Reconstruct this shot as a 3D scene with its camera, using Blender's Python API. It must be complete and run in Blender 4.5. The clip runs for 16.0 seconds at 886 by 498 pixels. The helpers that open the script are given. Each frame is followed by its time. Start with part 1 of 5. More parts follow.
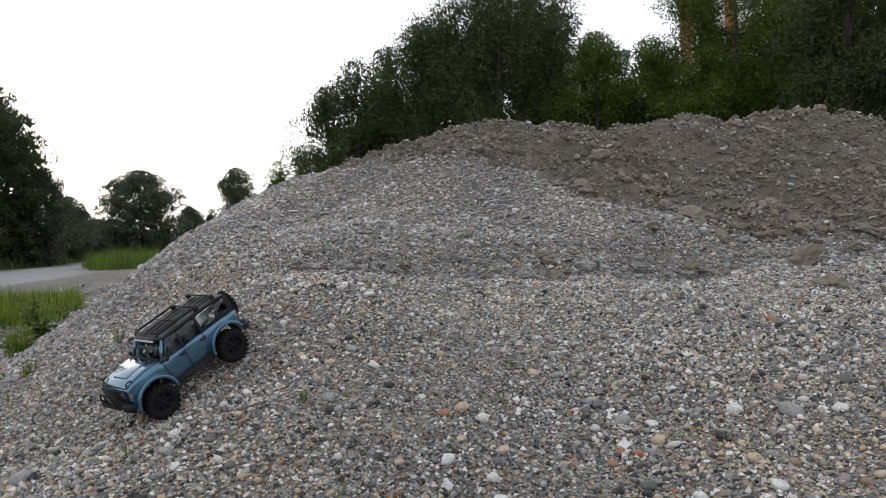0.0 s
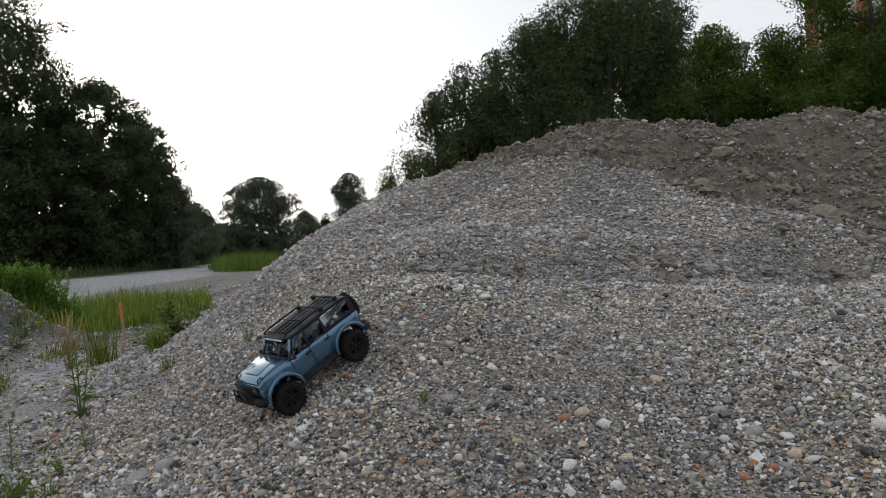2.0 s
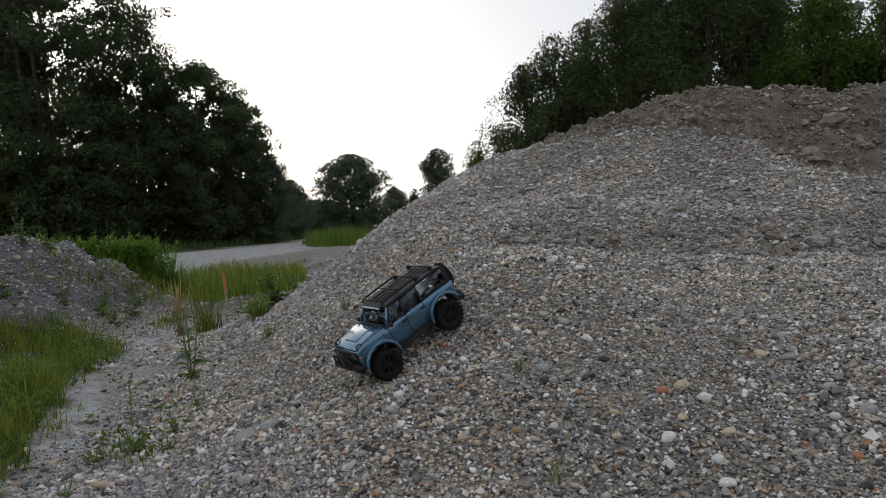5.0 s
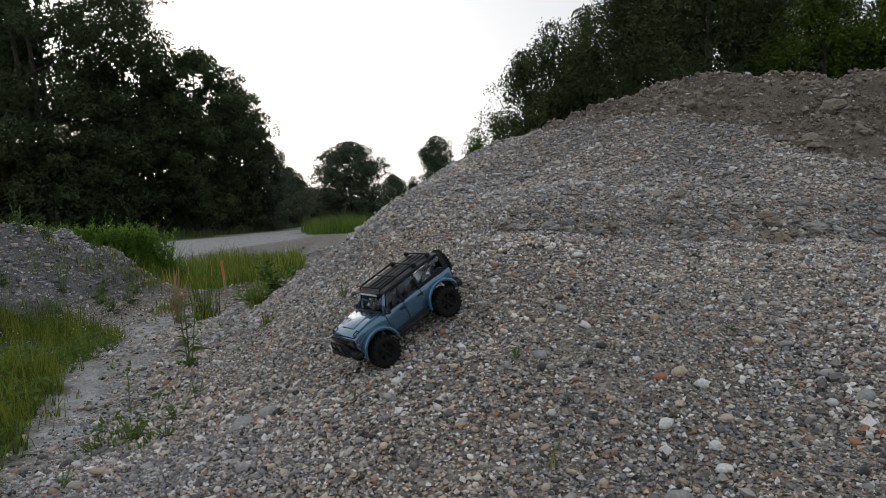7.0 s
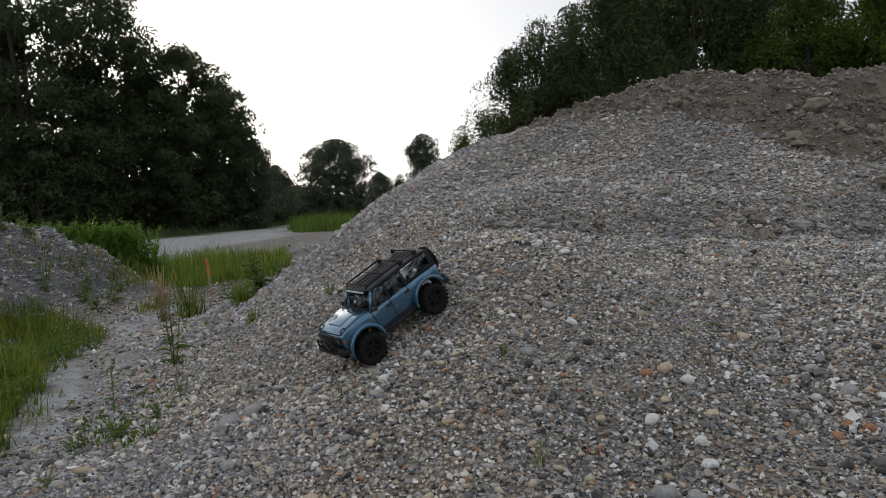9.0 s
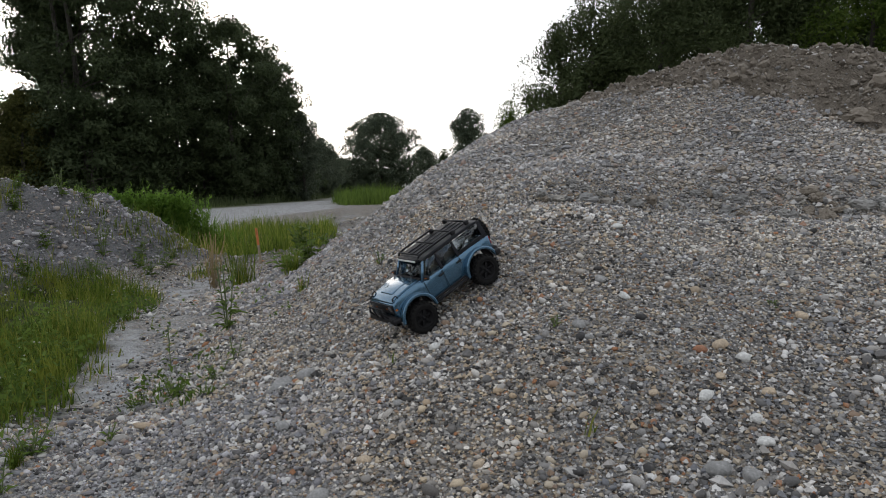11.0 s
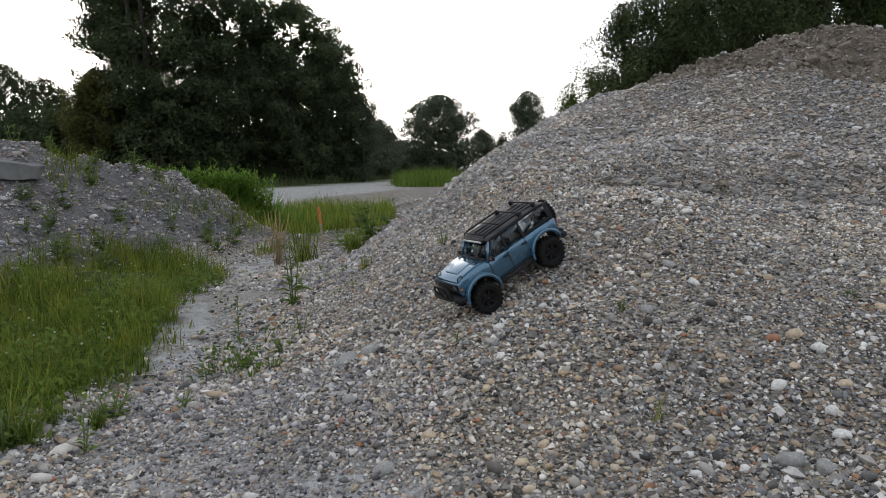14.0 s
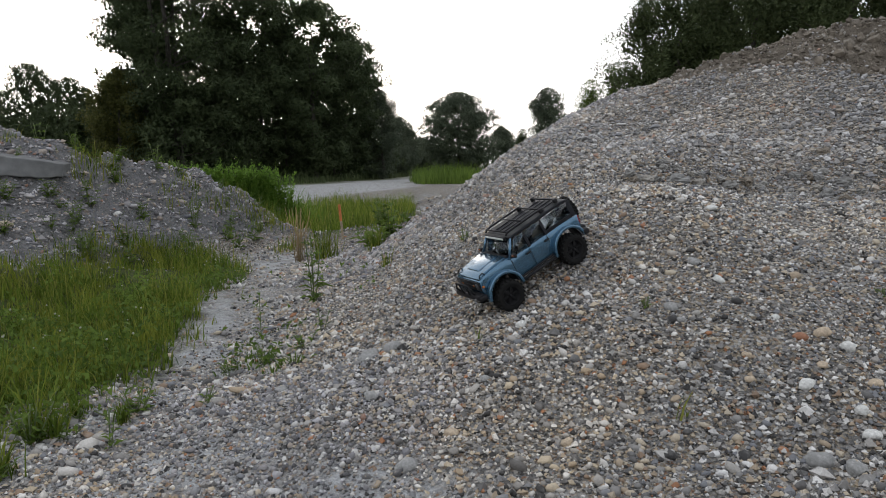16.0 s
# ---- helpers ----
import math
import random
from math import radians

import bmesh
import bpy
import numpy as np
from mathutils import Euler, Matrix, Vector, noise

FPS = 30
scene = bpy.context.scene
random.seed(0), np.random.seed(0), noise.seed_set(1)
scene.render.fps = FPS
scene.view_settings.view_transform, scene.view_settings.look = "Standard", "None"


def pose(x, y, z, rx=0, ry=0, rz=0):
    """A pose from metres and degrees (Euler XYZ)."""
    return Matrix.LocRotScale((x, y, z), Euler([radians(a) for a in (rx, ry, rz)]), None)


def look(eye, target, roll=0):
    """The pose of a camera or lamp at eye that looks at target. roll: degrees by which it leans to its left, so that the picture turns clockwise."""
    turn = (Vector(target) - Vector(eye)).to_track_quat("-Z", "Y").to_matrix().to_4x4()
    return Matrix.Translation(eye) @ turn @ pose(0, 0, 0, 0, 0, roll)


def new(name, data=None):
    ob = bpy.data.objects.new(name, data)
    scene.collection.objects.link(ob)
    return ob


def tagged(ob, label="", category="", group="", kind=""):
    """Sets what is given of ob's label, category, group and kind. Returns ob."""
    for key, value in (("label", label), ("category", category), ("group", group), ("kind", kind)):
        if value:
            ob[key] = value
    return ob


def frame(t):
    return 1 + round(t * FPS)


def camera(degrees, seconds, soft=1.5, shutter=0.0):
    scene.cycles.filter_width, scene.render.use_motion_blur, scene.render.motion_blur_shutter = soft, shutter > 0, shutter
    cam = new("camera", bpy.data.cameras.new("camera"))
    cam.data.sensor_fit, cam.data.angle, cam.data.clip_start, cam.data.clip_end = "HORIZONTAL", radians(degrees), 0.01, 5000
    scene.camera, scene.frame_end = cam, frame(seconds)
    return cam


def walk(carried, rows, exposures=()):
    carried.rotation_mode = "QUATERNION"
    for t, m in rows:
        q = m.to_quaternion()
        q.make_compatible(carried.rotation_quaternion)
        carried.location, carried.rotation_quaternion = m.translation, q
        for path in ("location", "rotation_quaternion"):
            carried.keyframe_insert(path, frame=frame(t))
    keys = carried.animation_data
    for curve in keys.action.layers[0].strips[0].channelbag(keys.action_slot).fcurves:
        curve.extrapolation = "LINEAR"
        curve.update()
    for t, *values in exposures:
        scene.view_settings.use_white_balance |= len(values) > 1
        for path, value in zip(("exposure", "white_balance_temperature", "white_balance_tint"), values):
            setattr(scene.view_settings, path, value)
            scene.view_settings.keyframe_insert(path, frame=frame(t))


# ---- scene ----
cam = camera(63.06, 16.0, soft=0.6)
PATH = [
    (0, 0.0000, 0.0000, 0.9500, -0.000, -1.000, -2.500),
    (0.5, -0.0117, 0.0034, 0.9541, 1.789, -1.074, -2.198),
    (1, -0.0244, -0.0026, 0.9524, 3.848, -0.936, -2.338),
    (1.5, -0.0277, 0.0029, 0.9511, 6.382, -0.763, -2.909),
    (2, -0.0360, -0.0035, 0.9527, 8.479, -0.425, -2.725),
    (2.5, -0.0476, -0.0131, 0.9516, 10.618, -0.220, -2.548),
    (3, -0.0551, -0.0135, 0.9510, 12.450, -0.235, -2.564),
    (3.5, -0.0577, -0.0173, 0.9499, 13.657, -0.344, -2.375),
    (4, -0.0618, -0.0198, 0.9438, 14.900, -0.848, -2.632),
    (6.5, -0.0562, -0.0062, 0.9299, 15.687, -2.907, -2.889),
    (7, -0.0570, -0.0054, 0.9300, 15.491, -2.992, -2.822),
    (7.5, -0.0575, -0.0044, 0.9318, 15.263, -3.098, -2.489),
    (8, -0.0537, -0.0046, 0.9297, 14.869, -3.031, -2.720),
    (8.5, -0.0521, -0.0032, 0.9301, 14.413, -3.046, -3.041),
    (9, -0.0591, -0.0013, 0.9257, 14.430, -3.202, -2.804),
    (11.5, -0.1035, -0.0203, 0.9088, 18.724, -5.405, -1.439),
    (12, -0.1131, -0.0228, 0.9085, 19.449, -5.653, -1.123),
    (12.5, -0.1208, -0.0272, 0.9060, 20.426, -5.815, -0.911),
    (13, -0.1250, -0.0346, 0.9043, 21.271, -5.984, -0.695),
    (13.5, -0.1247, -0.0398, 0.9030, 21.891, -6.144, -0.773),
    (14, -0.1260, -0.0378, 0.9016, 22.297, -6.238, -0.867),
    (14.5, -0.1316, -0.0332, 0.9033, 22.708, -6.434, -0.513),
    (15, -0.1338, -0.0338, 0.9021, 23.401, -6.428, -0.452),
    (15.5, -0.1343, -0.0368, 0.9001, 23.764, -6.395, -0.612),
    (16, -0.1370, -0.0346, 0.8996, 23.835, -6.435, -0.983),
]
walk(cam, [(t, pose(x, y, z, 0, 0, yaw) @ pose(0, 0, 0, 90 + pitch) @ pose(0, 0, 0, 0, 0, roll)) for t, x, y, z, yaw, pitch, roll in PATH],
     exposures=[(0, 0.36), (1.5, 0.14), (3, -0.05), (4.2, -0.15), (6.5, -0.15), (9, -0.13), (11.5, 0.16), (13, 0.25), (16, 0.28)])

# ---- world and light: overcast evening, sun low behind the trees ----
SUN_TURN, SUN_UP = 40.0, 9.0
world = bpy.data.worlds.new("world")
scene.world = world
world.use_nodes = True
wn = world.node_tree
wn.nodes.clear()
sky = wn.nodes.new("ShaderNodeTexSky")
sky.sky_type, sky.sun_disc = "NISHITA", False
sky.sun_elevation, sky.sun_rotation = radians(SUN_UP), radians(-SUN_TURN)
sky.air_density, sky.dust_density, sky.ozone_density = 1.0, 4.0, 1.0
haze = wn.nodes.new("ShaderNodeHueSaturation")
haze.inputs["Saturation"].default_value = 0.35
veil = wn.nodes.new("ShaderNodeMix")
veil.data_type = "RGBA"
veil.inputs["Factor"].default_value = 0.55
veil.inputs["B"].default_value = (11.0, 11.4, 12.1, 1)
back = wn.nodes.new("ShaderNodeBackground")
back.inputs["Strength"].default_value = 0.11
wout = wn.nodes.new("ShaderNodeOutputWorld")
wn.links.new(sky.outputs["Color"], haze.inputs["Color"])
wn.links.new(haze.outputs["Color"], veil.inputs["A"])
wn.links.new(veil.outputs["Result"], back.inputs["Color"])
wn.links.new(back.outputs["Background"], wout.inputs["Surface"])
sun = new("sun", bpy.data.lights.new("sun", "SUN"))
sun.data.energy, sun.data.angle, sun.data.color = 0.6, radians(14), (1.0, 0.86, 0.72)
sun.matrix_world = look((0, 0, 0), (math.sin(radians(SUN_TURN)), -math.cos(radians(SUN_TURN)), -math.tan(radians(SUN_UP))))


# ---- materials ----
def graph(name):
    m = bpy.data.materials.new(name)
    m.use_nodes = True
    return m, m.node_tree, m.node_tree.nodes["Principled BSDF"]


def link(nt, a, b):
    nt.links.new(a, b)


def ramp(nt, fac, stops, constant=False):
    n = nt.nodes.new("ShaderNodeValToRGB")
    n.color_ramp.interpolation = "CONSTANT" if constant else "LINEAR"
    e = n.color_ramp.elements
    while len(e) < len(stops):
        e.new(0.5)
    for k, (p, c) in enumerate(stops):
        e[k].position, e[k].color = p, (*c, 1)
    link(nt, fac, n.inputs["Fac"])
    return n.outputs["Color"]


def tex(nt, kind, scale, detail=4.0, coord=None, rough=0.55):
    n = nt.nodes.new("ShaderNodeTexNoise" if kind == "noise" else "ShaderNodeTexVoronoi")
    n.inputs["Scale"].default_value = scale
    if kind == "noise":
        n.inputs["Detail"].default_value, n.inputs["Roughness"].default_value = detail, rough
    if coord:
        link(nt, coord, n.inputs["Vector"])
    return n


def mix(nt, fac, a, b, blend="MIX"):
    n = nt.nodes.new("ShaderNodeMix")
    n.data_type, n.blend_type = "RGBA", blend
    for key, v in (("Factor", fac), ("A", a), ("B", b)):
        if isinstance(v, (int, float)):
            n.inputs[key].default_value = v
        elif isinstance(v, tuple):
            n.inputs[key].default_value = (*v, 1)
        else:
            link(nt, v, n.inputs[key])
    return n.outputs["Result"]


def bump(nt, bsdf, height, strength, distance):
    n = nt.nodes.new("ShaderNodeBump")
    n.inputs["Strength"].default_value, n.inputs["Distance"].default_value = strength, distance
    link(nt, height, n.inputs["Height"])
    link(nt, n.outputs["Normal"], bsdf.inputs["Normal"])
    return n


def coords(nt):
    return nt.nodes.new("ShaderNodeTexCoord").outputs["Object"]


STONE_TONES = [(0.0, (0.045, 0.044, 0.044)), (0.09, (0.13, 0.128, 0.127)), (0.20, (0.26, 0.255, 0.247)), (0.35, (0.39, 0.375, 0.352)), (0.48, (0.40, 0.325, 0.235)),
               (0.57, (0.215, 0.224, 0.242)), (0.66, (0.52, 0.45, 0.345)), (0.75, (0.58, 0.57, 0.55)), (0.875, (0.76, 0.752, 0.735)), (0.945, (0.28, 0.20, 0.14)), (0.984, (0.38, 0.19, 0.10))]


def plain(name, color, rough=0.5, metal=0.0, grain=0.06, scale=60.0, coat=0.0, relief=0.0, shine=0.5):
    """A painted, moulded or metal surface with slight mottling."""
    m, nt, b = graph(name)
    c = coords(nt)
    n = tex(nt, "noise", scale, 4, c)
    big = tex(nt, "noise", scale / 9, 3, c)
    lo, hi = tuple(v * (1 - grain * 2) for v in color), tuple(min(1, v * (1 + grain * 2)) for v in color)
    col = ramp(nt, n.outputs["Fac"], [(0.3, lo), (0.7, hi)])
    col = mix(nt, 0.35, col, ramp(nt, big.outputs["Fac"], [(0.3, lo), (0.7, hi)]))
    link(nt, col, b.inputs["Base Color"])
    rr = ramp(nt, big.outputs["Fac"], [(0.3, (rough * 0.85,) * 3), (0.7, (min(1, rough * 1.2),) * 3)])
    link(nt, rr, b.inputs["Roughness"])
    b.inputs["Metallic"].default_value, b.inputs["Coat Weight"].default_value = metal, coat
    b.inputs["Coat Roughness"].default_value, b.inputs["Specular IOR Level"].default_value = 0.08, shine
    if relief:
        bump(nt, b, n.outputs["Fac"], 0.6, relief)
    return m


def stone_material(name, island, size=1.0, shade=1.0, tint=1.0, calm=0.0, dusty=0.55):
    m, nt, b = graph(name)
    if island:
        rnd = nt.nodes.new("ShaderNodeNewGeometry").outputs["Random Per Island"]
    else:
        rnd = nt.nodes.new("ShaderNodeObjectInfo").outputs["Random"]
    col = mix(nt, calm, ramp(nt, rnd, STONE_TONES, True), (0.45, 0.448, 0.44))
    c = coords(nt)
    fine = tex(nt, "noise", 190 / size, 5, c)
    mid = tex(nt, "noise", 38 / size, 4, c)
    col = mix(nt, dusty, col, ramp(nt, fine.outputs["Fac"], [(0.3, (0.58 * shade, 0.57 * shade, 0.56 * shade * tint)), (0.68, (shade, 0.99 * shade, 0.98 * shade * tint))]), "MULTIPLY")
    if island:
        wide = tex(nt, "noise", 1.5, 4, c)
        col = mix(nt, 0.8, col, ramp(nt, wide.outputs["Fac"], [(0.32, (0.74, 0.75, 0.77)), (0.5, (0.98, 0.97, 0.96)), (0.66, (1.14, 1.08, 0.99))]), "MULTIPLY")
    col = mix(nt, ramp(nt, mid.outputs["Fac"], [(0.52, (0, 0, 0)), (0.7, (dusty * 0.6,) * 3)]), col, (0.37, 0.365, 0.355))
    link(nt, col, b.inputs["Base Color"])
    b.inputs["Roughness"].default_value = 0.7
    b.inputs["Specular IOR Level"].default_value = 0.4
    bump(nt, b, fine.outputs["Fac"], 0.5, 0.002)
    return m


def clod_material(name, size=1.0):
    m, nt, b = graph(name)
    rnd = nt.nodes.new("ShaderNodeNewGeometry").outputs["Random Per Island"]
    col = ramp(nt, rnd, [(0.0, (0.135, 0.114, 0.092)), (0.5, (0.225, 0.193, 0.156)), (0.86, (0.29, 0.256, 0.215)), (0.96, (0.34, 0.318, 0.285)), (1.0, (0.43, 0.41, 0.385))])
    fine = tex(nt, "noise", 90 / size, 5, coords(nt))
    col = mix(nt, 0.8, col, ramp(nt, fine.outputs["Fac"], [(0.3, (0.6, 0.59, 0.57)), (0.7, (1, 1, 1))]), "MULTIPLY")
    link(nt, col, b.inputs["Base Color"])
    b.inputs["Roughness"].default_value = 0.95
    bump(nt, b, fine.outputs["Fac"], 0.7, 0.006)
    return m


def ground_material():
    """Gravel, bare earth, pale silt and turf, blended by the ground's own layers."""
    m, nt, b = graph("ground_gravel")
    c = coords(nt)
    cell = tex(nt, "voronoi", 95, 0, c)
    cell2 = tex(nt, "voronoi", 170, 0, c)
    wide = tex(nt, "noise", 1.7, 5, c)
    mid = tex(nt, "noise", 11, 5, c)
    patch = tex(nt, "noise", 5.5, 6, c, 0.65)
    fine = tex(nt, "noise", 140, 5, c)
    sep = nt.nodes.new("ShaderNodeSeparateColor")
    link(nt, cell.outputs["Color"], sep.inputs["Color"])
    sep2 = nt.nodes.new("ShaderNodeSeparateColor")
    link(nt, cell2.outputs["Color"], sep2.inputs["Color"])
    gravel = mix(nt, 0.3, ramp(nt, sep.outputs[0], STONE_TONES, True), ramp(nt, sep2.outputs[0], STONE_TONES, True))
    # broad tone patches, both ends darkened to paint shade between the loose stones
    gravel = mix(nt, 0.6, gravel, ramp(nt, wide.outputs["Fac"], [(0.3, (0.42, 0.41, 0.405)), (0.7, (0.66, 0.63, 0.59))]), "MULTIPLY")
    earth = ramp(nt, mid.outputs["Fac"], [(0.25, (0.13, 0.111, 0.09)), (0.55, (0.21, 0.182, 0.15)), (0.8, (0.285, 0.26, 0.225))])
    earth = mix(nt, 0.7, earth, ramp(nt, fine.outputs["Fac"], [(0.3, (0.62, 0.6, 0.58)), (0.7, (1, 1, 1))]), "MULTIPLY")
    silt = ramp(nt, mid.outputs["Fac"], [(0.3, (0.40, 0.412, 0.43)), (0.7, (0.57, 0.583, 0.605))])
    silt = mix(nt, 0.6, silt, ramp(nt, sep2.outputs[0], [(0.0, (0.72, 0.71, 0.69)), (1.0, (1, 1, 1))]), "MULTIPLY")
    turf = ramp(nt, mid.outputs["Fac"], [(0.3, (0.035, 0.045, 0.015)), (0.7, (0.09, 0.11, 0.035))])
    col = gravel
    # darker bluish-grey tone laid over the bank
    bank_grey = ramp(nt, mid.outputs["Fac"], [(0.3, (0.085, 0.09, 0.1)), (0.7, (0.21, 0.217, 0.23))])
    for layer, tone in (("bank_grey", bank_grey), ("soil", earth), ("silt", silt), ("turf", turf)):
        a = nt.nodes.new("ShaderNodeAttribute")
        a.attribute_name = layer
        fac = a.outputs["Fac"]
        if layer == "silt":
            fac = mix(nt, 1.0, fac, ramp(nt, patch.outputs["Fac"], [(0.4, (0.2, 0.2, 0.2)), (0.58, (1, 1, 1))]), "MULTIPLY")
        col = mix(nt, fac, col, tone)
    link(nt, col, b.inputs["Base Color"])
    b.inputs["Roughness"].default_value = 0.95
    b.inputs["Specular IOR Level"].default_value = 0.2
    add = nt.nodes.new("ShaderNodeMath")
    add.operation = "SUBTRACT"
    link(nt, fine.outputs["Fac"], add.inputs[0])
    link(nt, cell.outputs["Distance"], add.inputs[1])
    bump(nt, b, add.outputs[0], 1.0, 0.012)
    return m


def leaf_material(name, dark, light, yellow=None, gloss=0.5, thin=0.25, patch=0.55, sere=None):
    m, nt, b = graph(name)
    rnd = nt.nodes.new("ShaderNodeNewGeometry").outputs["Random Per Island"]
    big = tex(nt, "noise", patch, 3, coords(nt))
    col = ramp(nt, rnd, [(0.0, dark), (0.68, light), (1.0, yellow or light)])
    col = mix(nt, 0.7, col, ramp(nt, big.outputs["Fac"], [(0.35, (0.55, 0.6, 0.55)), (0.65, (1.0, 1.0, 0.9))]), "MULTIPLY")
    if sere:  # drier, yellower stands
        dry = tex(nt, "noise", patch * 1.7, 4, coords(nt))
        col = mix(nt, ramp(nt, dry.outputs["Fac"], [(0.46, (0, 0, 0)), (0.62, (0.75, 0.75, 0.75))]), col, sere)
    link(nt, col, b.inputs["Base Color"])
    b.inputs["Roughness"].default_value = gloss + 0.15
    b.inputs["Specular IOR Level"].default_value = 0.15
    tr = nt.nodes.new("ShaderNodeBsdfTranslucent")
    link(nt, col, tr.inputs["Color"])
    ms = nt.nodes.new("ShaderNodeMixShader")
    ms.inputs[0].default_value = thin
    link(nt, b.outputs[0], ms.inputs[1])
    link(nt, tr.outputs[0], ms.inputs[2])
    link(nt, ms.outputs[0], nt.nodes["Material Output"].inputs["Surface"])
    return m


def bark_material(name, dark, light):
    m, nt, b = graph(name)
    c = coords(nt)
    mp = nt.nodes.new("ShaderNodeMapping")
    mp.inputs["Scale"].default_value = (9, 9, 1.6)
    link(nt, c, mp.inputs["Vector"])
    n = tex(nt, "noise", 2.0, 6, mp.outputs["Vector"])
    link(nt, ramp(nt, n.outputs["Fac"], [(0.3, dark), (0.7, light)]), b.inputs["Base Color"])
    b.inputs["Roughness"].default_value = 0.9
    bump(nt, b, n.outputs["Fac"], 0.8, 0.03)
    return m


M_GROUND = ground_material()
M_PEBBLE, M_STONE, M_CLOD = stone_material("pebble_mix", True, 1.0, 1.1, 1.03, 0.0, 0.45), stone_material("river_stone", False, 40.0), clod_material("earth_crumb")
M_SHELF = stone_material("pale_shelf_gravel", True, 1.0, 1.42, 1.0, 0.12)
M_UPPER = stone_material("pale_heap_gravel", True, 1.0, 1.0, 1.05, 0.3)
M_BANK, M_LUMP = stone_material("darker_bank_gravel", True, 1.0, 0.66, 1.24, 0.2), clod_material("earth_lump", 20.0)
M_GRASS = leaf_material("grass_blade", (0.055, 0.1, 0.016), (0.165, 0.235, 0.034), (0.34, 0.33, 0.09), 0.5, 0.5, 3.2, (0.25, 0.27, 0.045))
M_MEADOW = leaf_material("meadow_blade", (0.08, 0.125, 0.02), (0.22, 0.295, 0.044), (0.38, 0.37, 0.1), 0.5, 0.45)
M_WEED = leaf_material("weed_leaf", (0.08, 0.13, 0.028), (0.16, 0.235, 0.048), None, 0.5, 0.4)
M_POPLAR = leaf_material("poplar_leaf", (0.064, 0.085, 0.038), (0.084, 0.107, 0.047), (0.1, 0.122, 0.055), 0.5)
M_DARK = leaf_material("dark_leaf", (0.054, 0.072, 0.037), (0.074, 0.097, 0.048), (0.09, 0.112, 0.055), 0.55, 0.3)
# distance haze is mixed into this leaf colour: paler and greyer
M_HAZED = leaf_material("hazed_leaf", (0.085, 0.105, 0.078), (0.115, 0.14, 0.10), (0.14, 0.16, 0.11), 0.5, 0.3)
M_OLIVE = leaf_material("olive_leaf", (0.075, 0.082, 0.028), (0.12, 0.125, 0.04), (0.16, 0.15, 0.05), 0.5, 0.35)
M_FRESH = leaf_material("acacia_leaf", (0.06, 0.098, 0.016), (0.1, 0.152, 0.026), (0.14, 0.185, 0.038), 0.5, 0.3)
M_BARK = bark_material("grey_bark", (0.03, 0.027, 0.023), (0.085, 0.075, 0.065))
M_BUSH = leaf_material("bushy_weed", (0.11, 0.20, 0.035), (0.2, 0.33, 0.06), None, 0.5, 0.5)
M_STALK = plain("dry_stalk", (0.30, 0.22, 0.11), 0.8)
M_STEM = plain("green_stem", (0.10, 0.13, 0.05), 0.7)


# ---- shape helpers ----
def fast_mesh(name, verts, faces, material, smooth=True):
    """A mesh from arrays; all faces have the same number of corners."""
    verts, faces = np.asarray(verts, np.float32), np.asarray(faces, np.int32)
    me = bpy.data.meshes.new(name)
    k = faces.shape[1]
    me.vertices.add(len(verts))
    me.vertices.foreach_set("co", verts.ravel())
    me.loops.add(faces.size)
    me.loops.foreach_set("vertex_index", faces.ravel())
    me.polygons.add(len(faces))
    me.polygons.foreach_set("loop_start", np.arange(0, faces.size, k, dtype=np.int32))
    me.polygons.foreach_set("use_smooth", np.full(len(faces), smooth))
    me.update(calc_edges=True)
    me.materials.append(material)
    return me


def part(name, bm, material, parent, label="", smooth=True):
    me = bpy.data.meshes.new(name)
    for f in bm.faces:
        f.smooth = smooth
    bm.to_mesh(me)
    bm.free()
    me.materials.append(material)
    ob = new(name, me)
    ob.parent = parent
    return tagged(ob, label) if label else ob


def mesh_part(name, me, parent, label=""):
    ob = new(name, me)
    ob.parent = parent
    return tagged(ob, label) if label else ob


def thing(name, m, label, category, group=""):
    ob = new(name)
    ob.matrix_world = m
    ob.empty_display_size = 0.1
    return tagged(ob, label, category, group)


def hash2(i, j, seed):
    h = np.sin(i * 127.1 + j * 311.7 + seed * 74.7) * 43758.5453
    return h - np.floor(h)


def vnoise(x, y, scale, seed=0):
    """Smooth value noise, -1 to 1."""
    x, y = np.asarray(x, float) * scale, np.asarray(y, float) * scale
    i, j = np.floor(x), np.floor(y)
    u, v = x - i, y - j
    u, v = u * u * (3 - 2 * u), v * v * (3 - 2 * v)
    a, b2 = hash2(i, j, seed), hash2(i + 1, j, seed)
    c, d = hash2(i, j + 1, seed), hash2(i + 1, j + 1, seed)
    return 2 * (a + (b2 - a) * u + (c - a) * v + (a - b2 - c + d) * u * v) - 1


